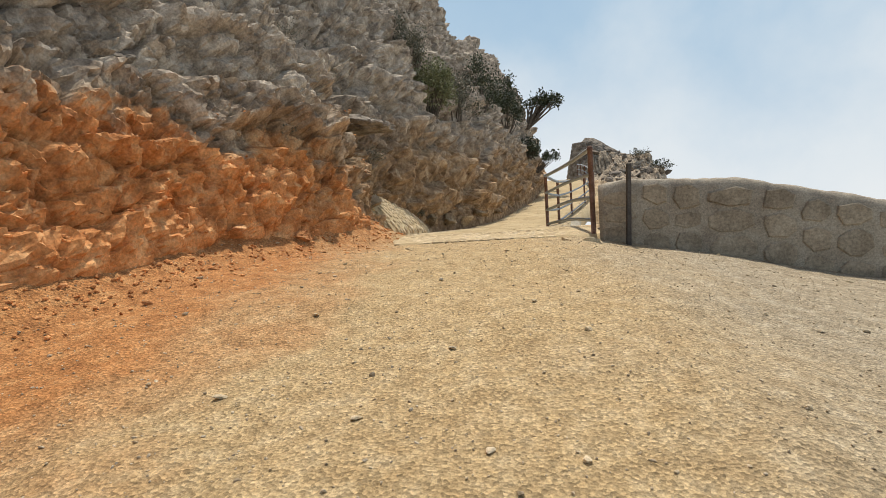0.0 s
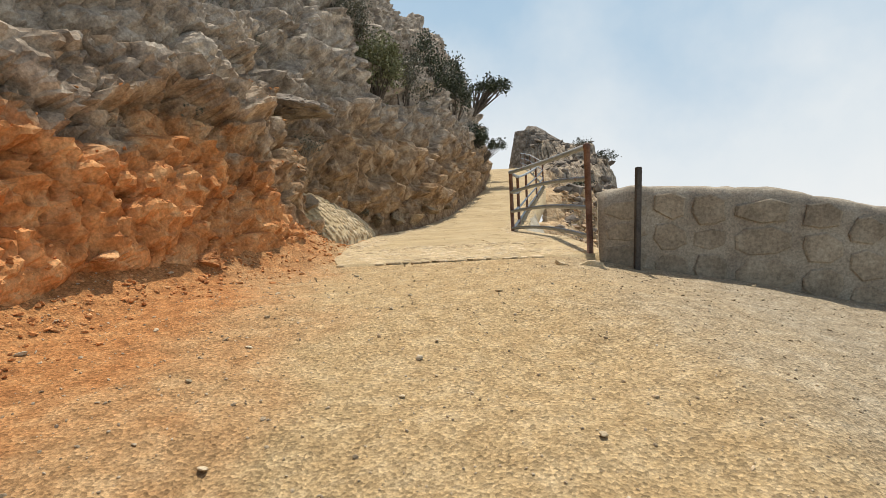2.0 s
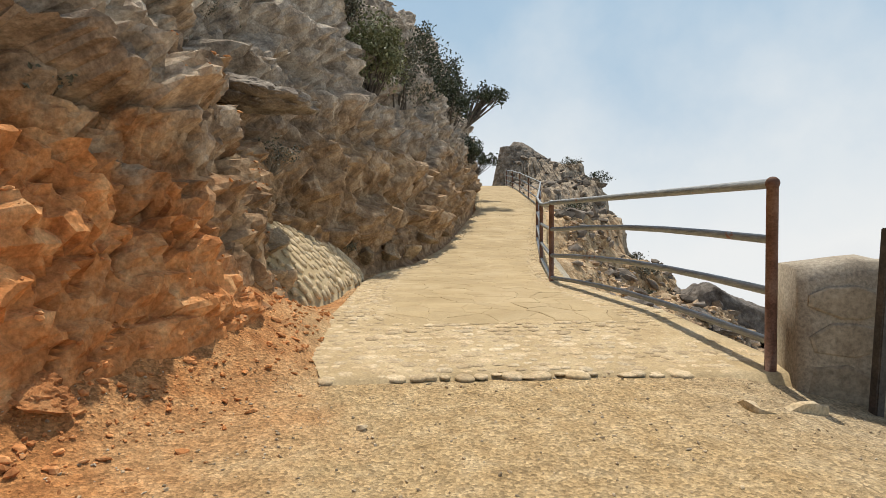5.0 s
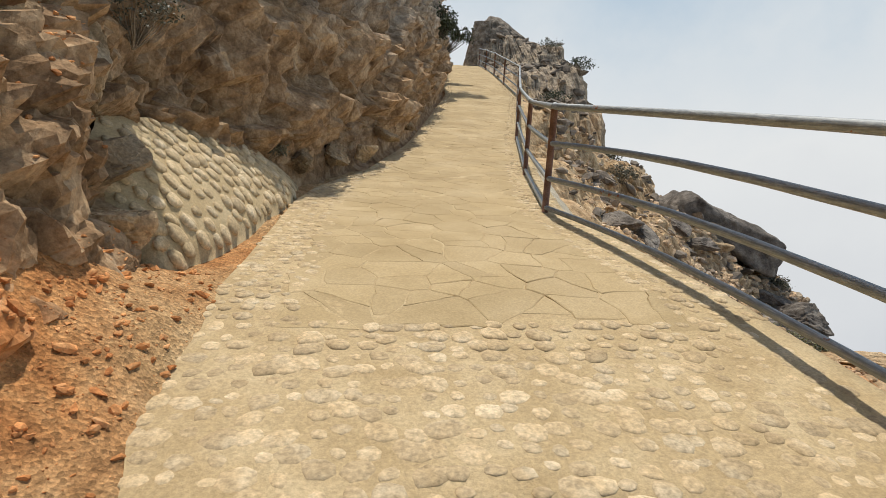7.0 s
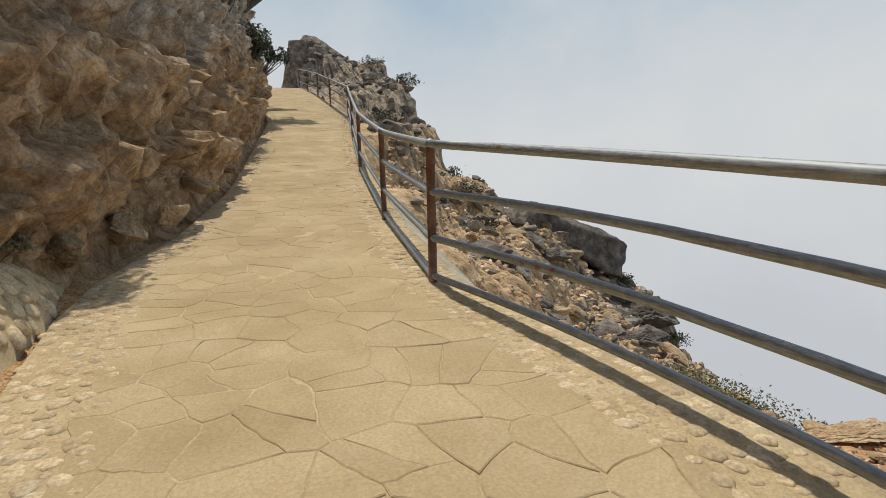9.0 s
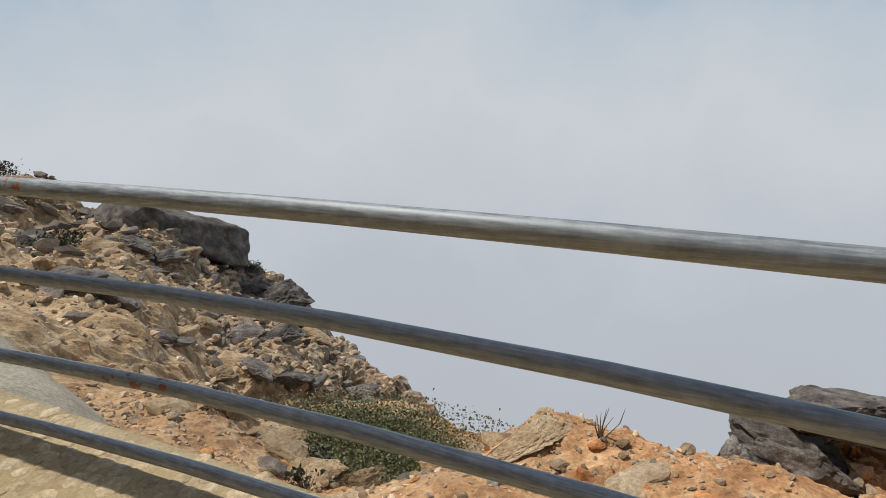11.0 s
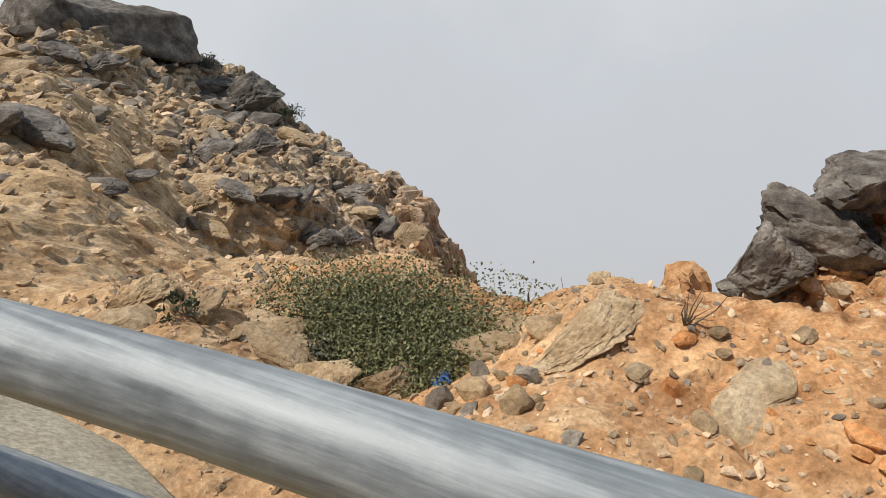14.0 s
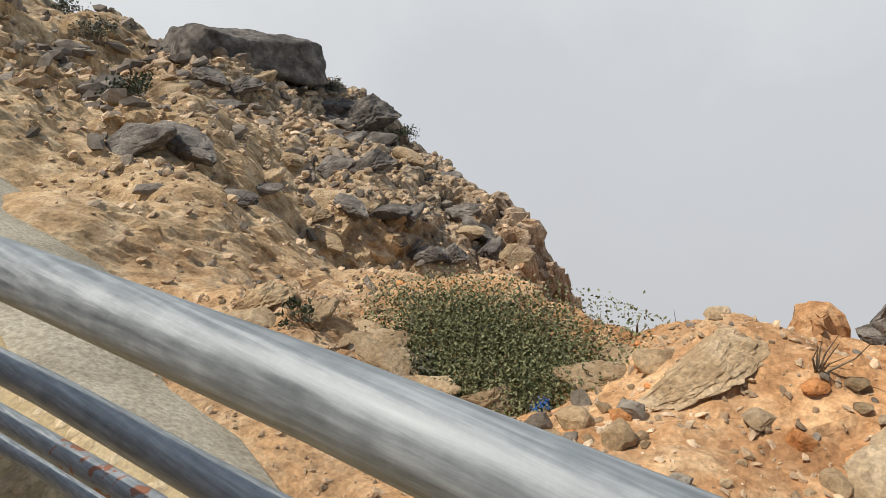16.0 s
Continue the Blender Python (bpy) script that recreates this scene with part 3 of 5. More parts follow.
def slope():
    xs = np.concatenate([np.arange(2.0, 6.0, 0.04), np.arange(6.0, 14.0, 0.052), np.arange(14.0, 15.5, 0.1)])
    ys = np.concatenate([np.arange(2.0, 5.6, 0.3), np.arange(5.6, 7.4, 0.06), np.arange(7.4, 13, 0.04), np.arange(13, 22.5, 0.062), np.arange(22.5, 26, 0.12), np.arange(26, 60, 0.35)])
    Y, X = np.meshgrid(ys, xs, indexing="ij")
    x, y = X.ravel(), Y.ravel()
    by = np.interp(y, BRINK_Y, BRINK_X)
    run = (np.interp(y + 0.3, BRINK_Y, BRINK_X) - np.interp(y - 0.3, BRINK_Y, BRINK_X)) / 0.6
    p = np.stack([x, y, 0 * x], 1)
    out = (x - by) / np.sqrt(1 + run**2) + 0.16 * fbm(p * 1.1, 3, 48) + 0.05 * fbm(p * 4, 2, 49)
    fall = np.clip(out, 0, 9)
    base = slope_z(np.minimum(x, by), y) - 3.6 * fall**1.15
    p[:, 2] = base
    gy, gx = np.gradient(base.reshape(Y.shape), ys, xs)
    nrm = np.stack([-gx.ravel(), -gy.ravel(), np.ones(len(x))], 1)
    nrm /= np.linalg.norm(nrm, axis=1)[:, None]
    off = x - hill_left(y)
    soft = np.clip(off / 0.8, 0.08, 1)
    rocky = np.clip((y - 10.8) / 2.5, 0.12, 1) * np.clip(off / 1.5, 0.3, 1)
    rocky = np.maximum(rocky, np.clip((x - 5.2) / 1.5, 0, 0.9))
    # the lower half of the spur is earth and gravel, the upper half broken rock
    lower = np.clip(((x - 9.4) * -0.89 + (y - 12.7) * 0.45 - 2.2 + 0.8 * fbm(p * 0.5, 2, 46)) / 1.2, 0, 1) * np.clip((17.5 - y) / 2, 0, 1)
    rocky = rocky * (1 - 0.6 * lower)
    b1, r1 = blocky(p, 1.3, 51, 1.5)
    b2, r2 = blocky(p, 0.5, 55, 1.3)
    b3, r3 = blocky(p, 0.2, 59, 1.2)
    b4, r4 = blocky(p, 0.1, 67, 1.2)
    disp = soft * (0.26 * b1 * rocky + 0.15 * b2 * rocky + 0.05 * b3 * np.maximum(rocky, 0.4) + 0.014 * b4 + 0.10 * fbm(p * 0.8, 4, 61) + 0.02 * fbm(p * 7, 3, 63))
    p += nrm * disp[:, None]
    f = grid_faces(len(ys), len(xs))
    keep = (out[f].min(1) < 1.7) & ((x - hill_left(y))[f].max(1) > -0.05)
    f = f[keep][:, ::-1]
    used = np.unique(f)
    back = np.zeros(len(p), int)
    back[used] = np.arange(len(used))
    me = mesh_from("hillside", p[used], back[f])
    set_tone(me, (0.15 * r1 + 0.32 * r2 + 0.3 * r3 + 0.15 * r4 + 0.05)[used])
    thing("hillside", me, M_SLOPE, "steep stony mountainside of tan rubble and dark rock", "hillside", kind="structure")


slope()


# ---- the paved way ----
def pave_z(x, y):
    return np.interp(y, GROUND_Y, GROUND_Z) + 0.012


def pave_bed():
    ys = np.concatenate([np.arange(6.25, 16, 0.12), np.arange(16, 46.1, 0.4)])
    us = np.linspace(0, 1, 26)
    L, R = pave_x(ys)[:, None], rail_x(ys)[:, None] + 0.22
    X = L + (R - L) * us[None]
    Y = ys[:, None] + 0 * X
    p = np.stack([X.ravel(), Y.ravel(), pave_z(X.ravel(), Y.ravel())], 1)
    p[:, 2] += 0.0025 * fbm(p * 2.5, 3, 71)
    p[:, 2] -= 0.16 * np.clip((6.36 - p[:, 1]) / 0.11, 0, 1)
    p[:, 1] += 0.06 * np.sin(p[:, 0] * 2.3) * (p[:, 1] < 6.5)
    n = len(ys)
    faces = list(map(tuple, grid_faces(n, 26)))
    vs = [tuple(v) for v in p]
    # outer edge drops as a concrete kerb
    base = len(vs)
    for j in range(n):
        x, y, z = vs[j * 26 + 25]
        vs.append((x + 0.04, y, z - 0.5))
    faces += [(j * 26 + 25, (j + 1) * 26 + 25, base + j + 1, base + j) for j in range(n - 1)]
    thing("pavement", mesh_from("pavement", vs, faces, True), M_MORTAR, "sandy mortar bed of the sloping stone-paved way", "pavement", kind="structure")
    return bpy.data.objects["pavement"]


PAVEMENT = pave_bed()


def apron():
    """Concrete footing poured along the outer side of the way."""
    ys = np.arange(6.6, 17, 0.1)
    us = np.linspace(0, 1, 14)
    R = rail_x(ys)[:, None] + 0.2
    wid = 0.10 + 0.5 * np.clip((ys - 9.2) / 1.6, 0, 1)[:, None] * np.clip((16.5 - ys) / 3, 0, 1)[:, None]
    X = R + wid * us[None]
    Y = ys[:, None] + 0 * X
    Z = pave_z(0, ys)[:, None] - 0.04 - 0.2 * us[None] - 0.75 * (us[None] ** 2) * wid
    p = np.stack([X.ravel(), Y.ravel(), Z.ravel()], 1)
    p[:, 2] += 0.05 * fbm(p * 1.6, 3, 81) + 0.01 * fbm(p * 9, 2, 82)
    thing("concrete_footing", mesh_from("concrete_footing", p, grid_faces(len(ys), 14), True), M_CONCRETE, "rough grey concrete footing below the railing", "concrete", kind="structure")


apron()


# ---- railing ----
def pipe_bm(points, radius, sides=16, caps=True):
    bm = bmesh.new()
    pts = [Vector(q) for q in points]
    rings = []
    for k, q in enumerate(pts):
        d = (pts[min(k + 1, len(pts) - 1)] - pts[max(k - 1, 0)]).normalized()
        a = d.cross(Vector((0, 0, 1)) if abs(d.z) < 0.9 else Vector((0, 1, 0))).normalized()
        b = d.cross(a)
        rings.append([bm.verts.new(q + radius * (math.cos(2 * math.pi * s / sides) * a + math.sin(2 * math.pi * s / sides) * b)) for s in range(sides)])
    for r0, r1 in zip(rings, rings[1:]):
        for s in range(sides):
            bm.faces.new((r0[s], r0[(s + 1) % sides], r1[(s + 1) % sides], r1[s]))
    if caps:
        bm.faces.new(rings[0])
        bm.faces.new(rings[-1][::-1])
    return bm


POST_Y = [6.37, 10.6, 13.32, 17.03, 21.2, 25.5, 29.8, 34.0, 38.0, 42.0]


def railing():
    e = new("railing")
    e.location = (2.18, 6.37, 2.2)
    tagged(e, "four-bar galvanised pipe railing with rusty brown posts along the way", "railing")
    off = Vector(e.location)
    feet = [Vector((rail_x(y), y, pave_z(0, y) - (0.06 if n == 1 else 0.03))) for n, y in enumerate(POST_Y)]
    tops = []
    for n, f in enumerate(feet):
        h = (1.22, 1.165, 1.15)[min(n, 2)]
        top = f + Vector((0.0, 0, h - 0.045))
        tops.append(f + Vector((0, 0, h - 0.05)))
        part("post", pipe_bm([f - off - Vector((0, 0, 0.08)), top - off], 0.034), M_RUST, e, "rusty brown steel post", True)
    tops[0] = feet[0] + Vector((0, 0, 1.17))
    for n in range(len(feet) - 1):
        for b, (frac, rad) in enumerate(((1.0, 0.0315), (0.68, 0.027), (0.366, 0.027), (0.10, 0.025))):
            p0 = feet[n].lerp(tops[n], frac if n else (1.0, 0.709, 0.441, 0.181)[b])
            p1 = feet[n + 1].lerp(tops[n + 1], frac)
            pts = [p0.lerp(p1, k / 6) - off for k in range(7)]
            for k in range(1, 6):
                pts[k] += Vector((0.06, 0, 0.05 if b else 0.005)) * math.sin(math.pi * k / 6) if n == 0 else Vector((0, 0, -0.008)) * math.sin(math.pi * k / 6)
            part("top_bar" if b == 0 else "bar", pipe_bm(pts, rad, 24 if n < 2 else 12), M_PIPE, e, "", True)
    # rounded elbow caps where bars meet posts
    for n, t in enumerate(tops):
        bm = bmesh.new()
        bmesh.ops.create_uvsphere(bm, u_segments=14, v_segments=10, radius=0.041, matrix=Matrix.Translation(t - off))
        part("elbow", bm, M_RUST if n == 0 else M_PIPE, e, "", True)


railing()


# ---- boundary wall and its pole ----
def boundary_wall():
    e = new("boundary_wall")
    e.location = (2.3, 6.35, 2.0)
    tagged(e, "low stone-faced boundary wall with a curved mortared top", "wall", kind="structure")
    L, n = 4.2, 40
    thick = 0.42

    def along(s):
        return 2.235 + s * 0.968 + 0.06 * math.sin(s * 0.8), 6.22 - 0.25 * s + 0.02 * s * s * 0.5

    def top(s):
        return float(np.interp(s, [0, 0.3, 1.6, 3.0, 5, 8], [2.86, 2.91, 2.81, 2.47, 1.95, 1.3]))

    def base(s):
        return float(np.interp(s, [0, 1.5, 3, 5, 8], [2.02, 1.80, 1.52, 1.15, 0.6])) - 0.25

    rnd = random.Random(4)
    vs, fs = [], []
    prof = [(0, 0), (-0.015, 0.5), (0.0, 0.9), (0.03, 0.975), (0.1, 1.0), (0.3, 1.01), (0.39, 0.975), (thick, 0.9), (thick, 0)]
    for i in range(n + 1):
        s = L * i / n
        x, y = along(s)
        for d, h in prof:
            vs.append((x - 2.3 + 0.25 * d, y - 6.35 + 0.968 * d + 0.008 * rnd.uniform(-1, 1), base(s) + (top(s) - base(s)) * h - 2.0 + 0.014 * rnd.uniform(-1, 1) * (h > 0.5)))
    m = len(prof)
    for i in range(n):
        for j in range(m - 1):
            fs.append((i * m + j, (i + 1) * m + j, (i + 1) * m + j + 1, i * m + j + 1))
    fs += [tuple(range(m)), tuple(n * m + j for j in reversed(range(m)))]
    core = thing("wall_core", mesh_from("wall_core", vs, fs, True), M_WALLMORTAR, "grey mortar with a pale crumbling top", parent=e)
    # irregular facing stones, each its own piece
    s0, row = 0.02, 0
    cols = []
    while s0 < 4.0:
        w = rnd.uniform(0.28, 0.62)
        cols.append((s0, min(s0 + w, 4.15)))
        s0 += w
    for a, b in cols:
        h0 = base((a + b) / 2) + 0.22
        hi = top((a + b) / 2) - 0.05
        cuts = [h0]
        while cuts[-1] < hi - 0.16:
            cuts.append(min(cuts[-1] + rnd.uniform(0.2, 0.42), hi))
        for z0, z1 in zip(cuts, cuts[1:]):
            k = rnd.randint(6, 8)
            ca, cz, ra, rz = (a + b) / 2, (z0 + z1) / 2, (b - a) / 2, (z1 - z0) / 2
            ring = []
            for q in range(k):
                ang = 2 * math.pi * (q + rnd.uniform(-0.25, 0.25)) / k + 0.4
                cx, cy = math.cos(ang), math.sin(ang)
                sq = max(abs(cx), abs(cy))
                f = 0.94 / (0.45 + 0.55 * sq) * (0.92 + 0.1 * rnd.random())
                ring.append((ca + ra * min(1, max(-1, cx * f)) * 0.97, cz + rz * min(1, max(-1, cy * f)) * 0.97))
            bm = bmesh.new()
            out = rnd.uniform(0.012, 0.028)
            loops = []
            for depth, shrink in ((0.02, 1.0), (-out * 0.6, 1.0), (-out, 0.9)):
                lp = []
                for s, z in ring:
                    ss, zz = ca + (s - ca) * shrink, cz + (z - cz) * shrink
                    x, y = along(max(0, ss))
                    lp.append(bm.verts.new((x - 2.3 + 0.25 * depth, y - 6.35 + 0.968 * depth - 0.008, zz - 2.0)))
                loops.append(lp)
            for l0, l1 in zip(loops, loops[1:]):
                for q in range(k):
                    bm.faces.new((l0[q], l0[(q + 1) % k], l1[(q + 1) % k], l1[q]))
            bm.faces.new(loops[-1])
            bmesh.ops.recalc_face_normals(bm, faces=bm.faces)
            part("stone", bm, M_WALLSTONE, e)


boundary_wall()


def pole():
    bm = bmesh.new()
    bmesh.ops.create_cube(bm, size=1.0)
    for v in bm.verts:
        v.co = Vector((v.co.x * 0.055, v.co.y * 0.055, (v.co.z + 0.5) * 1.13))
    bmesh.ops.bevel(bm, geom=bm.edges[:], offset=0.006, segments=2, affect="EDGES")
    ob = thing("steel_post", bm_mesh("steel_post", bm), M_DARKSTEEL, "dark square steel post leaning against the stone wall", "post")
    ob.matrix_world = pose(2.55, 6.02, 1.95, 1.5, 2.0, 5)


pole()


# ---- loose rock ----
def rock_mesh(name, seed, flat=0.75, cuts=9, sub=3, rough=0.05):
    rnd = random.Random(seed)
    bm = bmesh.new()
    bmesh.ops.create_icosphere(bm, subdivisions=sub, radius=1.0)
    planes = []
    for _ in range(cuts):
        d = Vector((rnd.gauss(0, 1), rnd.gauss(0, 1), rnd.gauss(0, 1))).normalized()
        planes.append((d, rnd.uniform(0.36, 0.72) if cuts > 9 else rnd.uniform(0.5, 0.8)))
    sx, sy = rnd.uniform(0.8, 1.25), rnd.uniform(0.7, 1.0)
    q = np.array([v.co for v in bm.verts])
    for d, h in planes:
        n = np.array(d)
        over = np.maximum(q @ n - h, 0)
        q -= 0.93 * over[:, None] * n[None]
    b1, _ = blocky(q + seed * 3.7, 0.75, seed, 1.2)
    b2, _ = blocky(q + seed * 1.3, 0.3, seed + 3, 1.2)
    q *= (1 + rough * (1.5 * b1 + 0.8 * b2 + 0.5 * fbm(q * 6, 2, seed)))[:, None]
    for v, c in zip(bm.verts, q):
        v.co = Vector((c[0] * sx, c[1] * sy, c[2] * flat))
    return bm_mesh(name, bm)


ROCKS = [rock_mesh("rock", 100 + k, random.Random(k).uniform(0.55, 0.9), 9, 3, 0.06) for k in range(10)]
BIG_ROCKS = [rock_mesh("boulder", 200 + k, random.Random(k).uniform(0.6, 0.9), 12, 5, 0.085) for k in range(6)]
MATS = {"grey": M_BOULDER, "tan": M_TANROCK, "orange": M_ORANGEROCK, "dark": M_DARKROCK, "pale": M_PALEROCK}
ROCK_CACHE = {}


def rock_variant(pool, k, tone):
    key = (pool[0].name.split(".")[0], k % len(pool), tone)
    if key not in ROCK_CACHE:
        me = pool[k % len(pool)].copy()
        me.materials.clear()
        me.materials.append(MATS[tone])
        ROCK_CACHE[key] = me
    return ROCK_CACHE[key]


def boulder(x, y, z, size, tone, seed, label, sx=1.0, sz=1.0, turn=None, name="boulder", group=""):
    rnd = random.Random(seed)
    ob = thing(name, rock_variant(BIG_ROCKS if size > 0.16 else ROCKS, seed, tone), None, label, "rock", group)
    ob.matrix_world = pose(x, y, z, rnd.uniform(-15, 15), rnd.uniform(-15, 15), rnd.uniform(0, 360) if turn is None else turn) @ Matrix.Diagonal((size * sx, size, size * sz, 1))
    return ob


bpy.context.view_layer.update()


def drop_z(names, x, y, top=30.0):
    """Height of the highest of these surfaces under a place."""
    best = None
    for n in names:
        o = bpy.data.objects[n]
        hit, loc, nor, _ = o.ray_cast((x, y, top), (0, 0, -1))
        if hit and (best is None or loc.z > best):
            best = loc.z
    return best


# the flat dark slab that crowns the spur, and the dark outcrop beyond the gully
def slab_boulder():
    bm = bmesh.new()
    bmesh.ops.create_cube(bm, size=2.0)
    bmesh.ops.subdivide_edges(bm, edges=bm.edges[:], cuts=22, use_grid_fill=True)
    for v in bm.verts:
        c = v.co
        r = (abs(c.x) ** 9 + abs(c.y) ** 9 + abs(c.z) ** 9) ** (1 / 9)
        c = c / r
        q = Vector((c.x * 1.85 * (1 - 0.1 * c.z), c.y * 1.3, c.z * (0.44 + 0.08 * c.x + (0.14 if c.z < 0 else 0))))
        q += 0.17 * noise.noise_vector(q * 0.9) + 0.07 * noise.noise_vector(q * 3.1) + 0.03 * noise.noise_vector(q * 8)
        v.co = q
    ob = thing("slab_boulder", bm_mesh("slab_boulder", bm), M_DARKROCK, "huge flat dark slab of rock crowning the spur", "rock")
    ob.matrix_world = Matrix.Translation((11.65, 22.2, 0.2)) @ Matrix.Rotation(radians(-14), 4, "Z") @ Matrix.Rotation(radians(27), 4, "Y")


slab_boulder()


# ---- rocks built one by one ----
STACK = "weathered tan rock jutting from the bank beside the way"
for x, y, z, s, tone, seed, label, sx, sz in (
    (-1.62, 8.7, 3.5, 0.36, "tan", 3, STACK, 0.8, 1.5), (-1.38, 8.45, 2.95, 0.33, "tan", 1, STACK, 1.1, 0.9),
    (-1.27, 8.28, 2.6, 0.30, "tan", 2, STACK, 1.0, 1.2), (-1.75, 8.2, 3.5, 0.42, "tan", 0, STACK, 1.0, 1.0), (-1.85, 7.9, 3.15, 0.36, "orange", 4, "orange earthy boulder stuck in the cut bank", 1.0, 0.9),
    (-1.85, 7.4, 2.65, 0.30, "orange", 5, "orange earthy boulder stuck in the cut bank", 1.1, 1.0), (-1.15, 8.78, 2.5, 0.17, "tan", 6, STACK, 1.2, 0.9),
    (-2.95, 7.15, 4.95, 0.75, "grey", 2, "large smooth grey limestone block on a ledge", 1.1, 0.95), (-1.75, 9.35, 4.55, 0.72, "grey", 4, "large grey block overhanging the bank", 1.25, 0.7),
    (-2.5, 6.1, 4.2, 0.45, "grey", 0, "grey limestone block in the cliff", 1.3, 0.8), (-2.2, 7.1, 3.95, 0.5, "grey", 3, "grey limestone block in the cliff", 1.3, 0.8),
    (-2.9, 5.0, 4.1, 0.5, "grey", 5, "grey limestone block in the cliff", 1.3, 0.9), (-3.3, 4.2, 4.3, 0.6, "grey", 1, "grey limestone block in the cliff", 1.1, 0.9),
    (-2.0, 4.62, 2.46, 0.2, "orange", 3, "orange stone lying at the foot of the bank", 1.3, 0.6), (-2.12, 4.3, 2.2, 0.15, "orange", 1, "pale tan stone at the foot of the bank", 1.4, 0.6),
    (-1.6, 5.55, 2.36, 0.17, "orange", 0, "orange stone lying at the foot of the bank", 1.2, 0.8), (-1.75, 6.3, 3.0, 0.24, "orange", 2, "orange rock jutting from the bank", 1.2, 1.2),
    (-1.6, 6.9, 2.9, 0.28, "tan", 5, "tan rock jutting from the bank", 1.0, 1.3), (-0.75, 11.75, 2.75, 0.27, "tan", 3, STACK, 1.0, 1.1), (-0.35, 12.5, 2.72, 0.22, "tan", 0, STACK, 1.0, 1.0),
    (0.05, 13.4, 2.75, 0.2, "tan", 2, STACK, 1.0, 1.2), (0.35, 14.5, 2.95, 0.25, "tan", 4, STACK, 1.1, 1.0), (0.8, 16.2, 3.1, 0.26, "tan", 5, STACK, 1.1, 1.0),
):
    boulder(x, y, z, s, tone, seed, label, sx, sz)

DARK = "dark weathered outcrop rock at the edge of the drop"
for x, y, z, s, seed, sx, sz in ((7.85, 7.5, -1.15, 0.52, 0, 1.0, 1.25), (8.5, 7.0, -1.0, 0.75, 1, 1.1, 1.0), (7.5, 7.55, -1.8, 0.42, 2, 1.0, 0.8),
                                 (8.1, 7.2, -1.6, 0.62, 3, 1.0, 1.0), (9.4, 6.3, -0.75, 0.9, 4, 1.2, 0.9), (8.5, 7.4, -1.9, 0.5, 5, 1.0, 0.9), (9.1, 6.9, -1.5, 0.8, 2, 1.0, 1.0), (8.8, 7.3, -2.2, 0.9, 0, 1.0, 0.8), (8.0, 7.6, -2.3, 0.6, 3, 1.0, 0.8), (7.9, 7.3, -0.95, 0.4, 5, 1.0, 0.8), (8.9, 6.7, -0.6, 0.45, 3, 1.0, 0.8)):
    boulder(x, y - 0.2, z + 0.06, s * 1.12, "dark", seed, DARK, sx, sz)


def on_hill(t_x, t_y):
    return drop_z(["hillside"], t_x, t_y)


SPUR_ROCK = {"dark": "dark weathered rock bedded in the face of the spur", "tan": "tan rock bedded in the rubble of the spur"}
for x, y, s, tone, seed, sx, sz in (
    (7.19, 14.64, 0.34, "dark", 1, 1.2, 0.8), (7.68, 14.29, 0.36, "dark", 4, 1.0, 0.9), (8.02, 14.14, 0.32, "dark", 2, 1.3, 0.8), (7.77, 13.64, 0.36, "dark", 5, 1.1, 0.9), (8.15, 13.5, 0.3, "dark", 0, 1.0, 1.0),
    (7.13, 15.25, 0.36, "tan", 3, 1.2, 0.8), (6.75, 15.0, 0.26, "tan", 0, 1.2, 0.8), (6.34, 15.19, 0.3, "tan", 2, 1.1, 0.8), (6.0, 14.9, 0.24, "dark", 4, 1.2, 0.8), (6.5, 14.6, 0.3, "tan", 1, 1.2, 0.8),
    (8.23, 16.06, 0.42, "dark", 3, 1.2, 0.8), (8.7, 15.4, 0.4, "dark", 0, 1.2, 0.8), (7.6, 16.4, 0.4, "tan", 5, 1.2, 0.8), (9.88, 14.2, 0.42, "dark", 1, 1.2, 0.8), (9.46, 13.7, 0.4, "dark", 2, 1.2, 0.8),
    (9.41, 14.11, 0.36, "tan", 4, 1.0, 0.9), (10.4, 14.6, 0.5, "dark", 5, 1.2, 0.8), (9.2, 12.95, 0.42, "tan", 3, 1.0, 1.0), (12.95, 19.5, 0.85, "dark", 0, 1.1, 0.9), (12.3, 19.3, 0.7, "dark", 2, 1.2, 0.7),
    (12.6, 20.5, 0.7, "dark", 4, 1.2, 0.7), (5.39, 15.3, 0.5, "dark", 1, 1.4, 0.7), (4.9, 15.5, 0.45, "dark", 3, 1.4, 0.7), (4.8, 13.5, 0.28, "dark", 5, 1.3, 0.7), (9.25, 20.7, 0.6, "dark", 1, 1.3, 0.6),
    (9.7, 20.1, 0.5, "dark", 0, 1.3, 0.6), (10.6, 20.6, 0.5, "tan", 2, 1.2, 0.7), (8.3, 19.6, 0.55, "dark", 4, 1.4, 0.6), (7.2, 18.3, 0.5, "dark", 5, 1.4, 0.6), (11.4, 18.0, 0.5, "dark", 3, 1.2, 0.7),
    (10.9, 16.6, 0.45, "tan", 1, 1.2, 0.7), (10.2, 17.6, 0.5, "dark", 2, 1.2, 0.7), (9.3, 17.2, 0.42, "tan", 0, 1.2, 0.7), (11.5, 16.2, 0.42, "dark", 4, 1.2, 0.7), (6.3, 17.0, 0.4, "tan", 3, 1.2, 0.7)):
    z = on_hill(x, y)
    if z is not None:
        boulder(x, y, z + s * sz * 0.2, s, tone, seed, SPUR_ROCK[tone], sx, sz, group="rocks of the spur")
BUSH_ROCK = "broad tan rock half buried beside the bush"
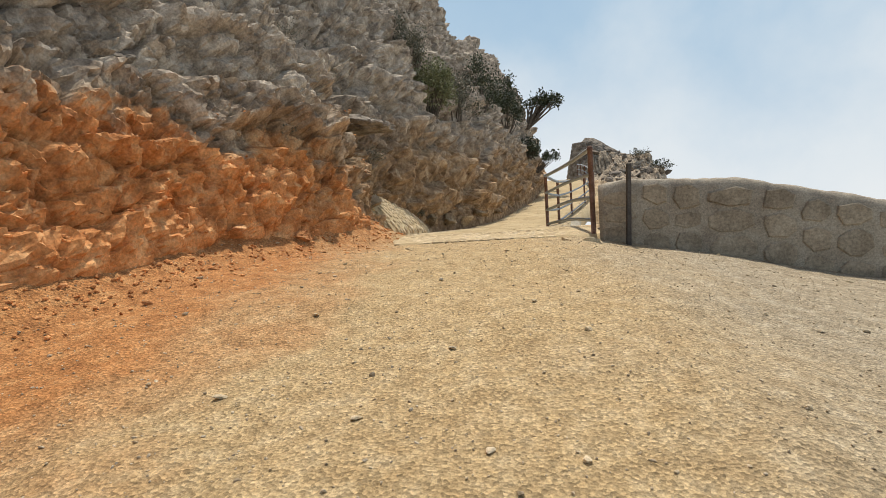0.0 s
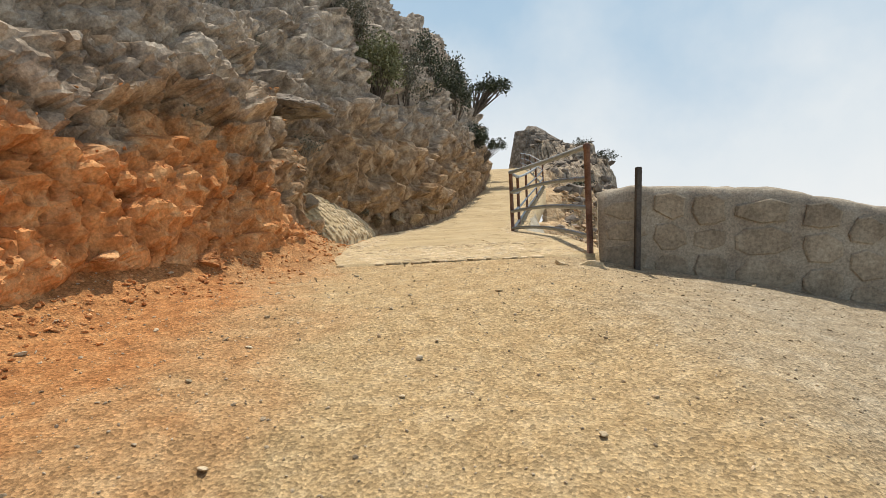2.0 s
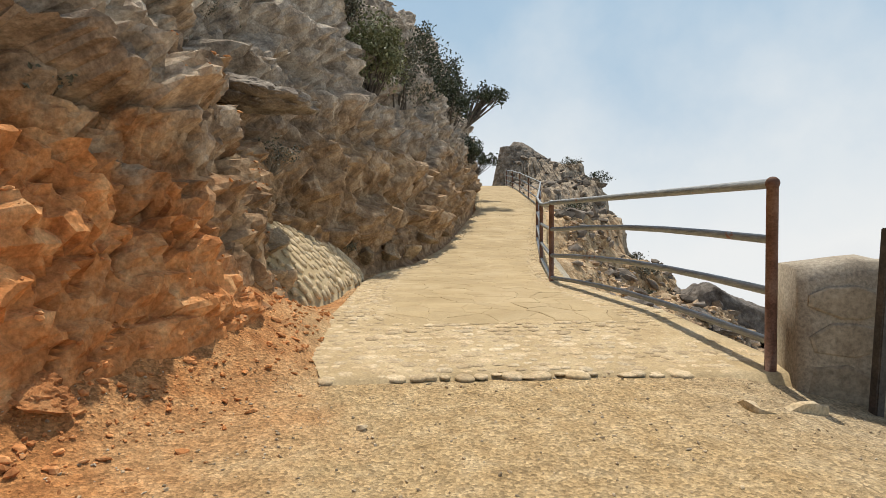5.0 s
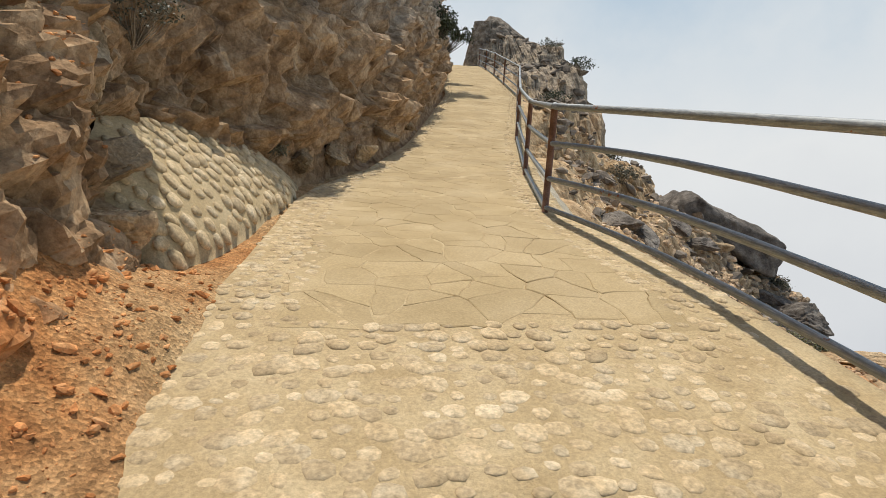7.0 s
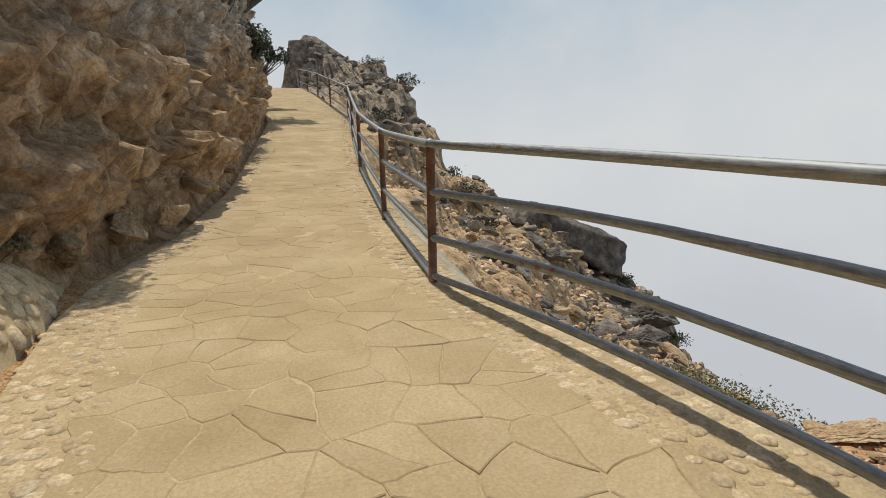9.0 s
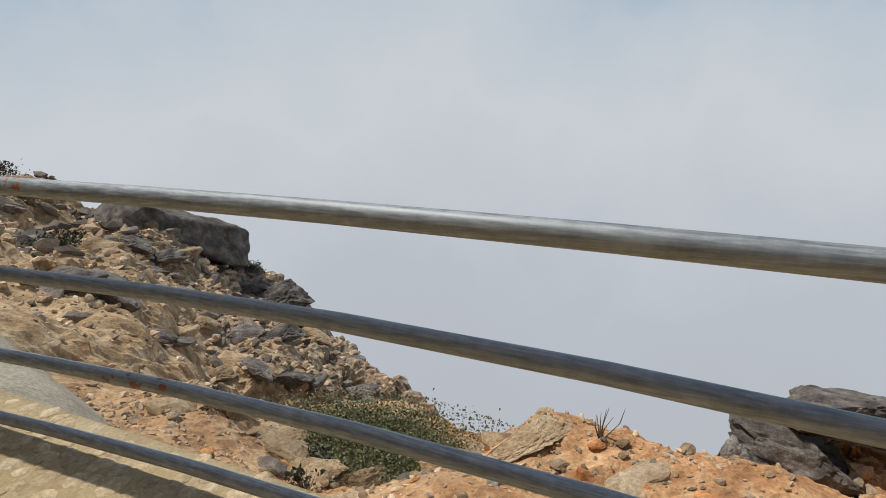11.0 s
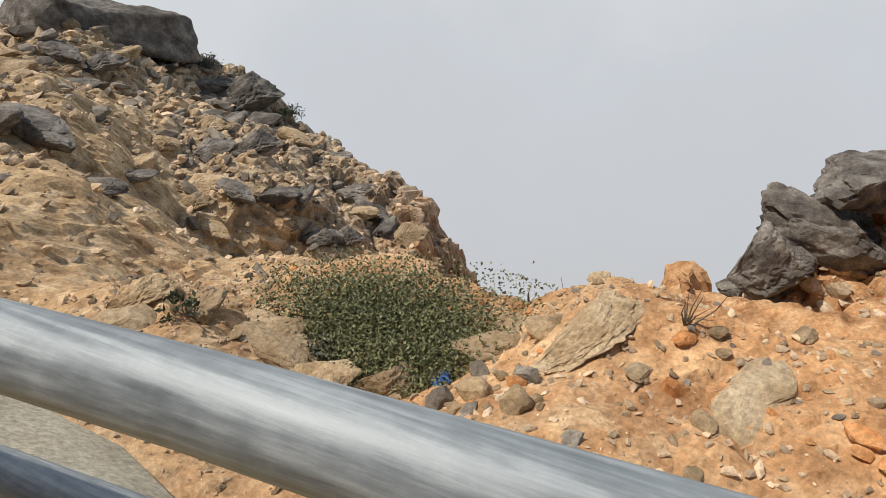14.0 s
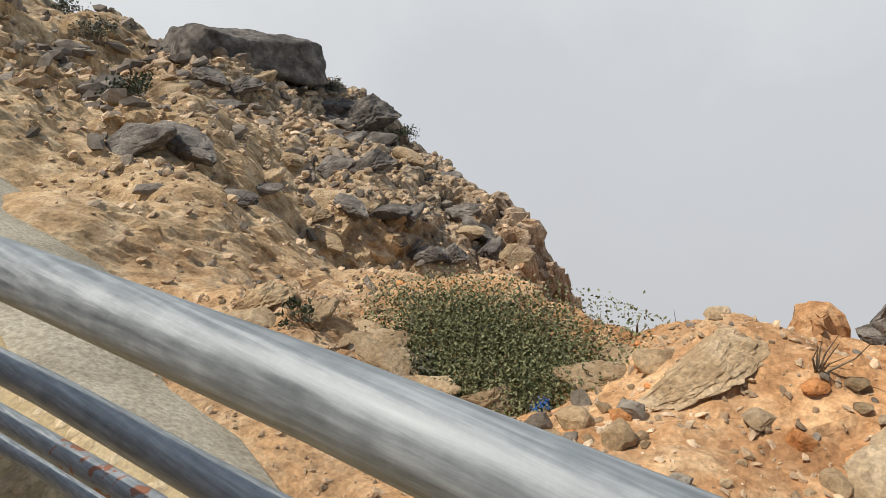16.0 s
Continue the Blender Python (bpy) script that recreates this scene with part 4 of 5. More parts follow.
for x, y, s, tone, seed, sx, sz in ((3.4, 10.14, 0.27, "tan", 1, 1.5, 0.55), (3.27, 9.85, 0.2, "tan", 3, 1.4, 0.6), (3.11, 10.83, 0.15, "tan", 5, 1.3, 0.7), (3.33, 10.97, 0.17, "tan", 0, 1.3, 0.7), (3.42, 10.63, 0.17, "tan", 2, 1.2, 0.7),
                                   (2.85, 9.75, 0.16, "tan", 4, 1.4, 0.5), (3.62, 10.45, 0.16, "tan", 1, 1.3, 0.7), (3.85, 8.97, 0.2, "tan", 5, 1.4, 0.5), (3.8, 8.55, 0.22, "tan", 0, 1.6, 0.4), (3.21, 8.7, 0.09, "tan", 2, 1.3, 0.8), (3.5, 7.87, 0.14, "tan", 3, 1.5, 0.4)):
    boulder(x, y, on_hill(x, y) + s * sz * 0.15, s, tone, seed, BUSH_ROCK, sx, sz)
SHELF = "loose tan stone on the earth below the railing"
rr = random.Random(12)
for x, y, s, tone, sz in ((3.28, 8.9, 0.09, "tan", 0.8), (3.42, 8.72, 0.065, "grey", 0.9), (3.6, 8.3, 0.075, "tan", 0.45), (3.63, 7.86, 0.13, "tan", 0.3), (4.0, 9.0, 0.13, "tan", 0.5),
                          (3.75, 9.15, 0.16, "tan", 0.5), (3.45, 9.5, 0.17, "tan", 0.7), (3.3, 9.75, 0.13, "tan", 0.8), (3.15, 10.0, 0.12, "grey", 0.8), (3.5, 10.25, 0.16, "tan", 0.6),
                          (3.05, 9.4, 0.10, "tan", 0.6), (3.85, 8.75, 0.12, "tan", 0.6), (3.3, 9.1, 0.09, "grey", 0.7), (4.3, 8.1, 0.1, "tan", 0.7), (4.25, 8.6, 0.07, "tan", 0.6)):
    z = on_hill(x, y)
    if z is not None:
        boulder(x, y, z + s * sz * 0.35, s, tone, rr.randint(0, 99), SHELF, 1.2, sz, name="stone", group="stones on the shelf")
for _ in range(230):
    x, y = rr.uniform(2.75, 4.6), rr.uniform(7.3, 11.2)
    s = 0.016 + 0.05 * rr.random() ** 3
    z = on_hill(x, y)
    if z is not None and z > 0.4:
        boulder(x, y, z + s * 0.25, s, rr.choice(["tan", "tan", "orange", "grey"]), rr.randint(0, 99), SHELF, 1.2, 0.7, name="stone", group="stones on the shelf")


def broken_slab():
    """A corner of the paving that has broken away and tilts over a small hollow."""
    bm = bmesh.new()
    bmesh.ops.create_cube(bm, size=2.0)
    bmesh.ops.subdivide_edges(bm, edges=bm.edges[:], cuts=9, use_grid_fill=True)
    for v in bm.verts:
        c = v.co
        r = (abs(c.x) ** 6 + abs(c.y) ** 6) ** (1 / 6)
        flat = Vector((c.x / max(r, 1) * 0.24, c.y / max(r, 1) * 0.14, c.z * 0.04))
        v.co = flat + 0.05 * noise.noise_vector(flat * 5) + 0.015 * noise.noise_vector(flat * 19)
    ob = thing("broken_slab", bm_mesh("broken_slab", bm), M_COBBLE, "broken slab of mortared stone tilting at the wall's foot", "slab")
    ob.matrix_world = pose(1.93, 5.95, 2.11, -5, 4, 12)


broken_slab()


# ---- rubble and gravel, joined ----
def scatter(name, count, pick, size, material, label, surfaces, seed, detail=1, sink=0.2, kind="stuff"):
    rnd = random.Random(seed)
    temps = []
    for k in range(8):
        me = rock_mesh("scatter_shape", seed * 31 + k, 0.75, 11, detail, 0.07)
        temps.append((np.array([v.co for v in me.vertices]), [tuple(f.vertices) for f in me.polygons]))
        bpy.data.meshes.remove(me)
    vs, fs, base = [], [], 0
    for _ in range(count):
        x, y = pick(rnd)
        s = size(rnd, x, y)
        z = drop_z(surfaces, x, y)
        if z is None or s <= 0:
            continue
        v, f = temps[rnd.randrange(8)]
        m = np.array(Euler((rnd.uniform(-0.5, 0.5), rnd.uniform(-0.5, 0.5), rnd.uniform(0, 6.3))).to_matrix())
        vs.append((v * s * np.array([rnd.uniform(0.9, 1.5), 1, rnd.uniform(0.6, 1)])) @ m.T + (x, y, z + s * sink))
        fs += [tuple(i + base for i in q) for q in f]
        base += len(v)
    return thing(name, mesh_from(name, np.concatenate(vs), fs), material, label, name.split("_")[-1], kind=kind)


M_RUBBLE = mottled("spur_rubble", [(0.30, (0.30, 0.21, 0.135)), (0.5, (0.52, 0.37, 0.23)), (0.7, (0.68, 0.53, 0.37))], 1.2, 30, 0.95, 0.8, 0.02, 0.4, True)
M_RUBBLE_DARK = mottled("dark_rubble", [(0.30, (0.10, 0.082, 0.064)), (0.5, (0.21, 0.175, 0.138)), (0.7, (0.36, 0.30, 0.235))], 1.2, 30, 0.95, 0.8, 0.02, 0.35, True)


def spur_pick(rnd):
    y = rnd.uniform(11, 23.5)
    lo, hi = float(rail_x(y)) + 0.8, float(np.interp(y, BRINK_Y, BRINK_X))
    return lo + (hi - lo) * rnd.random() ** 0.8, y


scatter("tan_rubble", 5200, spur_pick, lambda r, x, y: (0.03 + 0.13 * r.random() ** 3) * min(1.5, 0.12 * (y - 8)), M_RUBBLE, "tan and orange rubble covering the spur", ["hillside"], 5, 1)
scatter("dark_rubble", 900, spur_pick, lambda r, x, y: (0.04 + 0.26 * r.random() ** 3) * min(1.4, max(0.15, 0.14 * (y - 10))), M_RUBBLE_DARK, "dark weathered rocks among the rubble of the spur", ["hillside"], 6, 1)
scatter("ridge_rubble", 350, lambda r: (lambda y: (float(rail_x(y)) + 0.5 + r.random() * 5, y))(r.uniform(22, 46)), lambda r, x, y: 0.1 + 0.4 * r.random() ** 2, M_RUBBLE_DARK, "rocks strewn over the ridge", ["hillside"], 7, 1)
scatter("outcrop_rubble", 500, lambda r: (r.uniform(6.6, 10.5), r.uniform(5.2, 8.0)), lambda r, x, y: 0.03 + 0.17 * r.random() ** 3, M_RUBBLE, "tan rubble heaped behind the dark outcrop", ["hillside"], 11, 2)
scatter("shelf_gravel", 3600, lambda r: (r.uniform(2.5, 4.7), r.uniform(7.2, 11.5)), lambda r, x, y: 0.006 + 0.028 * r.random() ** 3, M_RUBBLE, "fine gravel on the earth below the railing", ["hillside"], 8, 1)


def court_pick(rnd):
    y = -1.2 + 7.6 * rnd.random() ** 1.1
    return rnd.uniform(-3.0, 6.5), y


scatter("forecourt_gravel", 12000, court_pick, lambda r, x, y: 0.004 + 0.010 * r.random() ** 3 + (0.015 * r.random() if r.random() < 0.02 else 0), M_PEBBLE, "small pale pebbles strewn over the forecourt", ["ground"], 9, 1, 0.25)
scatter("bank_debris", 3200, lambda r: (lambda y: (float(np.interp(y, LEFT_Y, LEFT_X)) + r.gauss(0.08, 0.24), y))(r.uniform(0.5, 8.4)), lambda r, x, y: 0.005 + 0.035 * r.random() ** 5,
        mottled("orange_debris", ORANGE, 6, 50, 0.95, 0.4, 0.006, 0.3, True), "crumbled orange earth and stones at the foot of the bank", ["ground", "rock_face"], 10, 1)
rr = random.Random(77)
for _ in range(60):
    x, y = rr.uniform(-2.2, 4.5), rr.uniform(0.2, 6.0)
    z = drop_z(["ground"], x, y)
    s = rr.uniform(0.010, 0.028)
    boulder(x, y, z + s * 0.3, s, "pale", rr.randint(0, 99), "small pale stone lying on the gravel forecourt", 1.3, 0.6, name="stone", group="stones on the forecourt")


# ---- stone bank at the foot of the cliff ----
def cobble_shape(name, seed, mat):
    rnd = random.Random(seed)
    k = 8
    bm = bmesh.new()
    prev = None
    rad = [1 + rnd.uniform(-0.16, 0.16) for _ in range(k)]
    for r, z in ((0.96, -0.5), (1.0, 0.12), (0.8, 0.42), (0.42, 0.58)):
        ring = [bm.verts.new((r * rad[q] * math.cos(2 * math.pi * q / k), r * rad[q] * math.sin(2 * math.pi * q / k), z + rnd.uniform(-0.05, 0.05))) for q in range(k)]
        if prev:
            for q in range(k):
                bm.faces.new((prev[q], prev[(q + 1) % k], ring[(q + 1) % k], ring[q]))
        prev = ring
    bm.faces.new(prev)
    me = bm_mesh(name, bm, True)
    me.materials.append(mat)
    return me


COBBLES = [cobble_shape("cobble", 300 + k, M_COBBLE) for k in range(8)]


def bank_point(y, v):
    g = float(np.interp(y, GROUND_Y, GROUND_Z))
    base = float(np.interp(y, [8.35, 8.7, 9.6, 10.8, 11.5], [-1.0, -0.86, -0.74, -0.64, -0.68]))
    rise = float(np.interp(y, [8.28, 8.35, 8.8, 10.4, 11.2, 11.6], [0.0, 0.55, 0.80, 0.72, 0.42, 0.2]))
    wide = float(np.interp(y, [8.35, 8.8, 10.4, 11.6], [0.55, 0.75, 0.7, 0.3]))
    return Vector((base - wide * v**1.15, y + 0.12 * v, g - 0.02 + rise * (1.1 * v**0.75)))


def cobble_bank():
    ys, vv = np.concatenate([[8.28], np.linspace(8.35, 11.6, 39)]), np.linspace(-0.1, 1, 16)
    vs = [tuple(bank_point(y, max(v, 0)) + Vector((0.0, 0, -0.05 if v < 0 else 0))) for y in ys for v in vv]
    bed = thing("stone_bank", mesh_from("stone_bank", vs, grid_faces(40, 16), True), M_MORTAR, "sloping bank of pale rounded cobbles set in mortar", "stone bank", kind="structure")
    rnd = random.Random(21)
    y = 8.42
    while y < 11.5:
        v = 0.05 + rnd.uniform(0, 0.08)
        while v < 0.98:
            q = bank_point(y + rnd.uniform(-0.03, 0.03), v)
            du = (bank_point(y, v + 0.02) - bank_point(y, v - 0.02)).normalized()
            nrm = du.cross(Vector((0, 1, 0))).normalized()
            if nrm.x < 0:
                nrm = -nrm
            s = rnd.uniform(0.038, 0.075)
            ob = new("cobble", COBBLES[rnd.randrange(8)])
            ob.parent = bed
            ob.matrix_world = Matrix.Translation(q) @ nrm.to_track_quat("Z", "Y").to_matrix().to_4x4() @ Matrix.Rotation(rnd.uniform(0, 6.3), 4, "Z") @ Matrix.Diagonal((s * rnd.uniform(1.0, 1.5), s, s * rnd.uniform(0.45, 0.8), 1))
            v += rnd.uniform(0.085, 0.145)
        y += rnd.uniform(0.12, 0.155)


cobble_bank()


# ---- plants ----
def leaf_cloud(rnd, count, centre, radii, leaf, blobs, up=0.3):
    """Small folded leaves gathered in clumps."""
    seeds = []
    for _ in range(blobs):
        d = Vector((rnd.gauss(0, 1), rnd.gauss(0, 1), abs(rnd.gauss(0, 1)) if up > 0 else rnd.gauss(0, 1))).normalized() * rnd.uniform(0.3, 1.0)
        seeds.append((Vector((d.x * radii[0], d.y * radii[1], d.z * radii[2])), rnd.uniform(0.16, 0.36)))
    vs, fs = [], []
    for _ in range(count):
        s, r = seeds[rnd.randrange(blobs)]
        q = Vector(centre) + s + Vector((rnd.gauss(0, r) * radii[0], rnd.gauss(0, r) * radii[1], rnd.gauss(0, r) * radii[2])) * 0.62
        e = q - Vector(centre)
        far = math.sqrt((e.x / radii[0]) ** 2 + (e.y / radii[1]) ** 2 + (e.z / radii[2]) ** 2)
        if far > 1.15 and rnd.random() < 0.9:
            q = Vector(centre) + e * (1.15 / far)
        a = Vector((rnd.gauss(0, 1), rnd.gauss(0, 1), rnd.gauss(0.4, 0.8))).normalized()
        b = a.cross(Vector((rnd.gauss(0, 1), rnd.gauss(0, 1), rnd.gauss(0, 1)))).normalized()
        l = leaf * rnd.uniform(0.6, 1.3)
        n = len(vs)
        up_v = a.cross(b) * l * 0.12
        vs += [q, q + a * l * 0.5 + b * l * 0.28 + up_v, q + a * l, q + a * l * 0.5 - b * l * 0.28 + up_v]
        fs += [(n, n + 1, n + 2), (n, n + 2, n + 3)]
    return vs, fs, seeds


def stems(rnd, root, ends, radius):
    bm = bmesh.new()
    for e in ends:
        mid = root.lerp(e, 0.5) + Vector((rnd.gauss(0, 0.06), rnd.gauss(0, 0.06), rnd.uniform(0, 0.05))) * (e - root).length
        pts, rad = [root, root.lerp(mid, 0.6), mid, e], [radius, radius * 0.8, radius * 0.55, radius * 0.2]
        prev = None
        for q, r in zip(pts, rad):
            ring = [bm.verts.new(q + Vector((math.cos(k * 1.2566), math.sin(k * 1.2566), 0)) * r) for k in range(5)]
            if prev:
                for k in range(5):
                    bm.faces.new((prev[k], prev[(k + 1) % 5], ring[(k + 1) % 5], ring[k]))
            prev = ring
    return bm


def shrub(name, root, centre, radii, count, leaf, material, bark, label, seed, blobs=14, trunk=0.02, category="shrub"):
    rnd = random.Random(seed)
    e = new(name)
    e.location = root
    tagged(e, label, category)
    c = Vector(centre) - Vector(root)
    vs, fs, seeds = leaf_cloud(rnd, count, c, radii, leaf, blobs)
    crown = new("crown", mesh_from("crown", vs, fs))
    crown.data.materials.append(material)
    crown.parent = e
    part("trunk" if category == "tree" else "stem", stems(rnd, Vector((0, 0, -0.05)), [c + s for s, _ in seeds], trunk), bark, e)
    return e


BUSH_Z = on_hill(3.80, 9.58)
shrub("green_bush", (3.80, 9.58, BUSH_Z), (3.80, 9.56, BUSH_Z + 0.06), (0.6, 1.2, 0.13), 26000, 0.025, M_LEAF, M_TWIG, "low spreading green bush with dense small leaves", 31, 90, 0.008, "bush")
shrub("green_shrub", (-0.85, 13.3, 5.0), (-0.75, 13.2, 5.95), (0.65, 0.9, 0.95), 5200, 0.075, M_LEAF, M_BARK, "leafy green shrub growing from the cliff", 32, 34, 0.03)
shrub("dusty_shrub", (-0.3, 15.2, 5.2), (-0.25, 15.3, 6.1), (0.7, 1.3, 1.0), 4200, 0.07, M_LEAF_GREY, M_BARK, "grey dusty shrub half bare on the cliff", 33, 30, 0.03)
shrub("dusty_shrub", (0.3, 18.2, 6.0), (0.4, 18.2, 7.0), (0.7, 1.6, 1.3), 4200, 0.085, M_LEAF_DARK, M_BARK, "dark dense shrub clinging to the cliff", 34, 30, 0.03)
shrub("dusty_shrub", (1.3, 22.0, 6.2), (1.3, 22.0, 7.3), (0.8, 1.8, 1.4), 4200, 0.10, M_LEAF_DARK, M_BARK, "dark dense shrub clinging to the cliff", 35, 30, 0.03)
shrub("dusty_shrub", (-1.25, 12.9, 6.2), (-1.2, 12.9, 7.0), (0.5, 1.0, 0.9), 3000, 0.06, M_LEAF_GREY, M_TWIG, "grey dusty shrub half bare on the cliff", 36, 26, 0.02)
shrub("wind_bent_tree", (2.4, 27.3, 7.6), (3.3, 27.6, 8.8), (0.95, 1.0, 0.65), 1500, 0.13, M_LEAF_DARK, M_BARK, "dark wind-bent tree leaning out from the cliff", 37, 22, 0.09, "tree")
shrub("wind_bent_tree", (2.9, 29.5, 5.6), (3.6, 29.6, 6.35), (0.55, 0.6, 0.45), 700, 0.11, M_LEAF_DARK, M_BARK, "small dark tree at the top of the way", 38, 12, 0.05, "tree")
shrub("dark_shrub", (2.2, 25.0, 5.5), (2.35, 25.0, 6.1), (0.5, 0.8, 0.8), 2200, 0.09, M_LEAF_DARK, M_BARK, "dark shrub beside the upper way", 39, 20, 0.03)
for k, (x, y, z, r) in enumerate(((-2.55, 9.6, 5.55, 0.5), (-2.1, 6.3, 3.85, 0.2), (-1.6, 9.6, 3.9, 0.3), (-1.0, 11.2, 2.85, 0.16), (-2.9, 8.6, 6.0, 0.5))):
    shrub("dry_shrub", (x, y, z - r * 0.6), (x + 0.1, y, z), (r, r * 1.1, r * 0.8), 420, 0.035, M_LEAF_GREY, M_TWIG, "dry thorny shrub with few grey leaves", 50 + k, 40, 0.007)
for k, (x, y, r) in enumerate(((7.0, 19.5, 0.5), (13.1, 20.9, 0.45), (12.9, 18.4, 0.4), (10.2, 28.3, 0.7), (10.9, 35.0, 0.8), (8.9, 24.2, 0.6), (8.3, 30.5, 0.7), (11.0, 41.5, 0.8), (3.3, 10.6, 0.12), (3.5, 9.95, 0.1), (3.1, 9.7, 0.1))):
    z = on_hill(x, y)
    if z is not None:
        shrub("dry_shrub", (x, y, z), (x, y, z + r * 0.55), (r, r, r * 0.6), 480 if r > 0.3 else 90, 0.09 * r + 0.03, M_LEAF_GREY if k % 2 else M_LEAF_DARK, M_TWIG, "dry dark shrub on the stony slope", 70 + k, 30, 0.015 * r + 0.003)


def bare_plant(x, y, h, seed, label="bare thin plant stalk at the edge of the drop"):
    z = on_hill(x, y)
    if z is None:
        return
    rnd = random.Random(seed)
    ends = [Vector((rnd.gauss(0, 0.25) * h, rnd.gauss(0, 0.25) * h, h * rnd.uniform(0.5, 1))) for _ in range(7)]
    ob = thing("bare_plant", bm_mesh("bare_plant", stems(rnd, Vector((0, 0, -0.03)), ends, 0.006)), M_TWIG, label, "plant")
    ob.location = (x, y, z)


for k, (x, y, h) in enumerate(((4.45, 9.35, 0.22), (4.5, 8.75, 0.25), (4.55, 8.5, 0.18), (3.9, 8.15, 0.22), (4.3, 9.0, 0.15))):
    bare_plant(x, y, h, 90 + k)


def cactus_post():
    z = on_hill(13.1, 21.0)
    bm = pipe_bm([(0, 0, -0.2), (0.02, 0, 0.4), (0.05, 0, 0.9)], 0.09, 8)
    ob = thing("stump", bm_mesh("stump", bm), M_BARK, "short dark dead stump standing beside the slab", "stump")
    ob.location = (13.15, 21.3, max(z or -1, -1.6))


cactus_post()


# ---- litter under the bush ----
def litter(name, x, y, size, colour, label, seed):
    rnd = random.Random(seed)
    bm = bmesh.new()
    bmesh.ops.create_icosphere(bm, subdivisions=3, radius=size)
    for v in bm.verts:
        n = noise.noise_vector(v.co / size * 1.7 + Vector((seed, 0, 0)))
        v.co = Vector((v.co.x * 1.3, v.co.y, v.co.z * 0.6)) + n * size * 0.55
    m = mottled(name + "_plastic", [(0.3, tuple(c * 0.7 for c in colour)), (0.6, colour)], 20, 90, 0.45, 0.3, 0.004)
    z = on_hill(x, y)
    ob = thing(name, bm_mesh(name, bm), m, label, "litter")
    ob.location = (x, y, z + size * 0.5)


litter("crumpled_packet", 3.55, 9.42, 0.045, (0.75, 0.74, 0.70), "crumpled white plastic packet under the bush", 3)
litter("blue_bag", 3.53, 9.22, 0.045, (0.06, 0.16, 0.42), "crumpled blue plastic bag under the bush", 8)


# ---- the crag and stone pier at the top of the way ----
def crag():
    bm = bmesh.new()
    bmesh.ops.create_icosphere(bm, subdivisions=5, radius=1.0)
    p = np.array([v.co for v in bm.verts])
    q = p * np.array([2.9, 2.0, 2.6])
    q[:, 2] = np.where(q[:, 2] > 0, q[:, 2] * np.clip(1.25 - 0.26 * (q[:, 0] + 2.0), 0.1, 1.3), q[:, 2])
    q[:, 0] = np.where(q[:, 0] < 0, q[:, 0] * 0.8, q[:, 0] * 1.25)
    b1, _ = blocky(q, 0.9, 91, 1.4)
    b2, _ = blocky(q, 0.35, 95, 1.2)
    q = q * (1 + 0.07 * b1 + 0.03 * b2)[:, None]
    for v, c in zip(bm.verts, q):
        v.co = c
    ob = thing("crag", bm_mesh("crag", bm), M_BOULDER, "grey rocky crag at the top of the way", "rock")
    ob.location = (9.4, 46.0, 7.5)


crag()


def stone_pier():
    nu, nv = 64, 50
    vs = []
    for u in range(nu):
        for v in range(nv):
            t = v / (nv - 1)
            a = 2 * math.pi * u / nu
            r = 1.05 - 0.45 * t
            vs.append((r * math.cos(a) + 0.25 * t, 0.9 * r * math.sin(a), 3.3 * t))
    p = np.array(vs)
    f1, f2, rid, _ = cells(p / 0.24, 7)
    n = p.copy()
    n[:, 2] = 0
    n[:, 0] -= 0.25 * p[:, 2] / 3.3
    n /= np.linalg.norm(n, axis=1)[:, None]
    p += n * (0.07 * np.clip((f2 - f1) * 3, 0, 1) - 0.04)[:, None]
    fs = [(u * nv + v, ((u + 1) % nu) * nv + v, ((u + 1) % nu) * nv + v + 1, u * nv + v + 1) for u in range(nu) for v in range(nv - 1)]
    fs.append(tuple(u * nv + nv - 1 for u in range(nu)))
    ob = thing("stone_pier", mesh_from("stone_pier", p, fs), M_BOULDER, "rounded pier of grey cobbles built against the crag", "stone pier")
    ob.location = (7.2, 45.2, 6.2)


stone_pier()


# ---- flagstones and cobbles of the way, piece by piece ----
def lay(x, y):
    return Vector((x, y, float(pave_z(x, y))))


FLAG_LIMIT = 300


def clipped(poly, px, py, nx, ny):
    """The part of a polygon on the near side of a line."""
    out = []
    for (ax, ay), (bx, by) in zip(poly, poly[1:] + poly[:1]):
        da, db = (ax - px) * nx + (ay - py) * ny, (bx - px) * nx + (by - py) * ny
        if da <= 0:
            out.append((ax, ay))
        if da * db < 0:
            k = da / (da - db)
            out.append((ax + (bx - ax) * k, ay + (by - ay) * k))
    return out


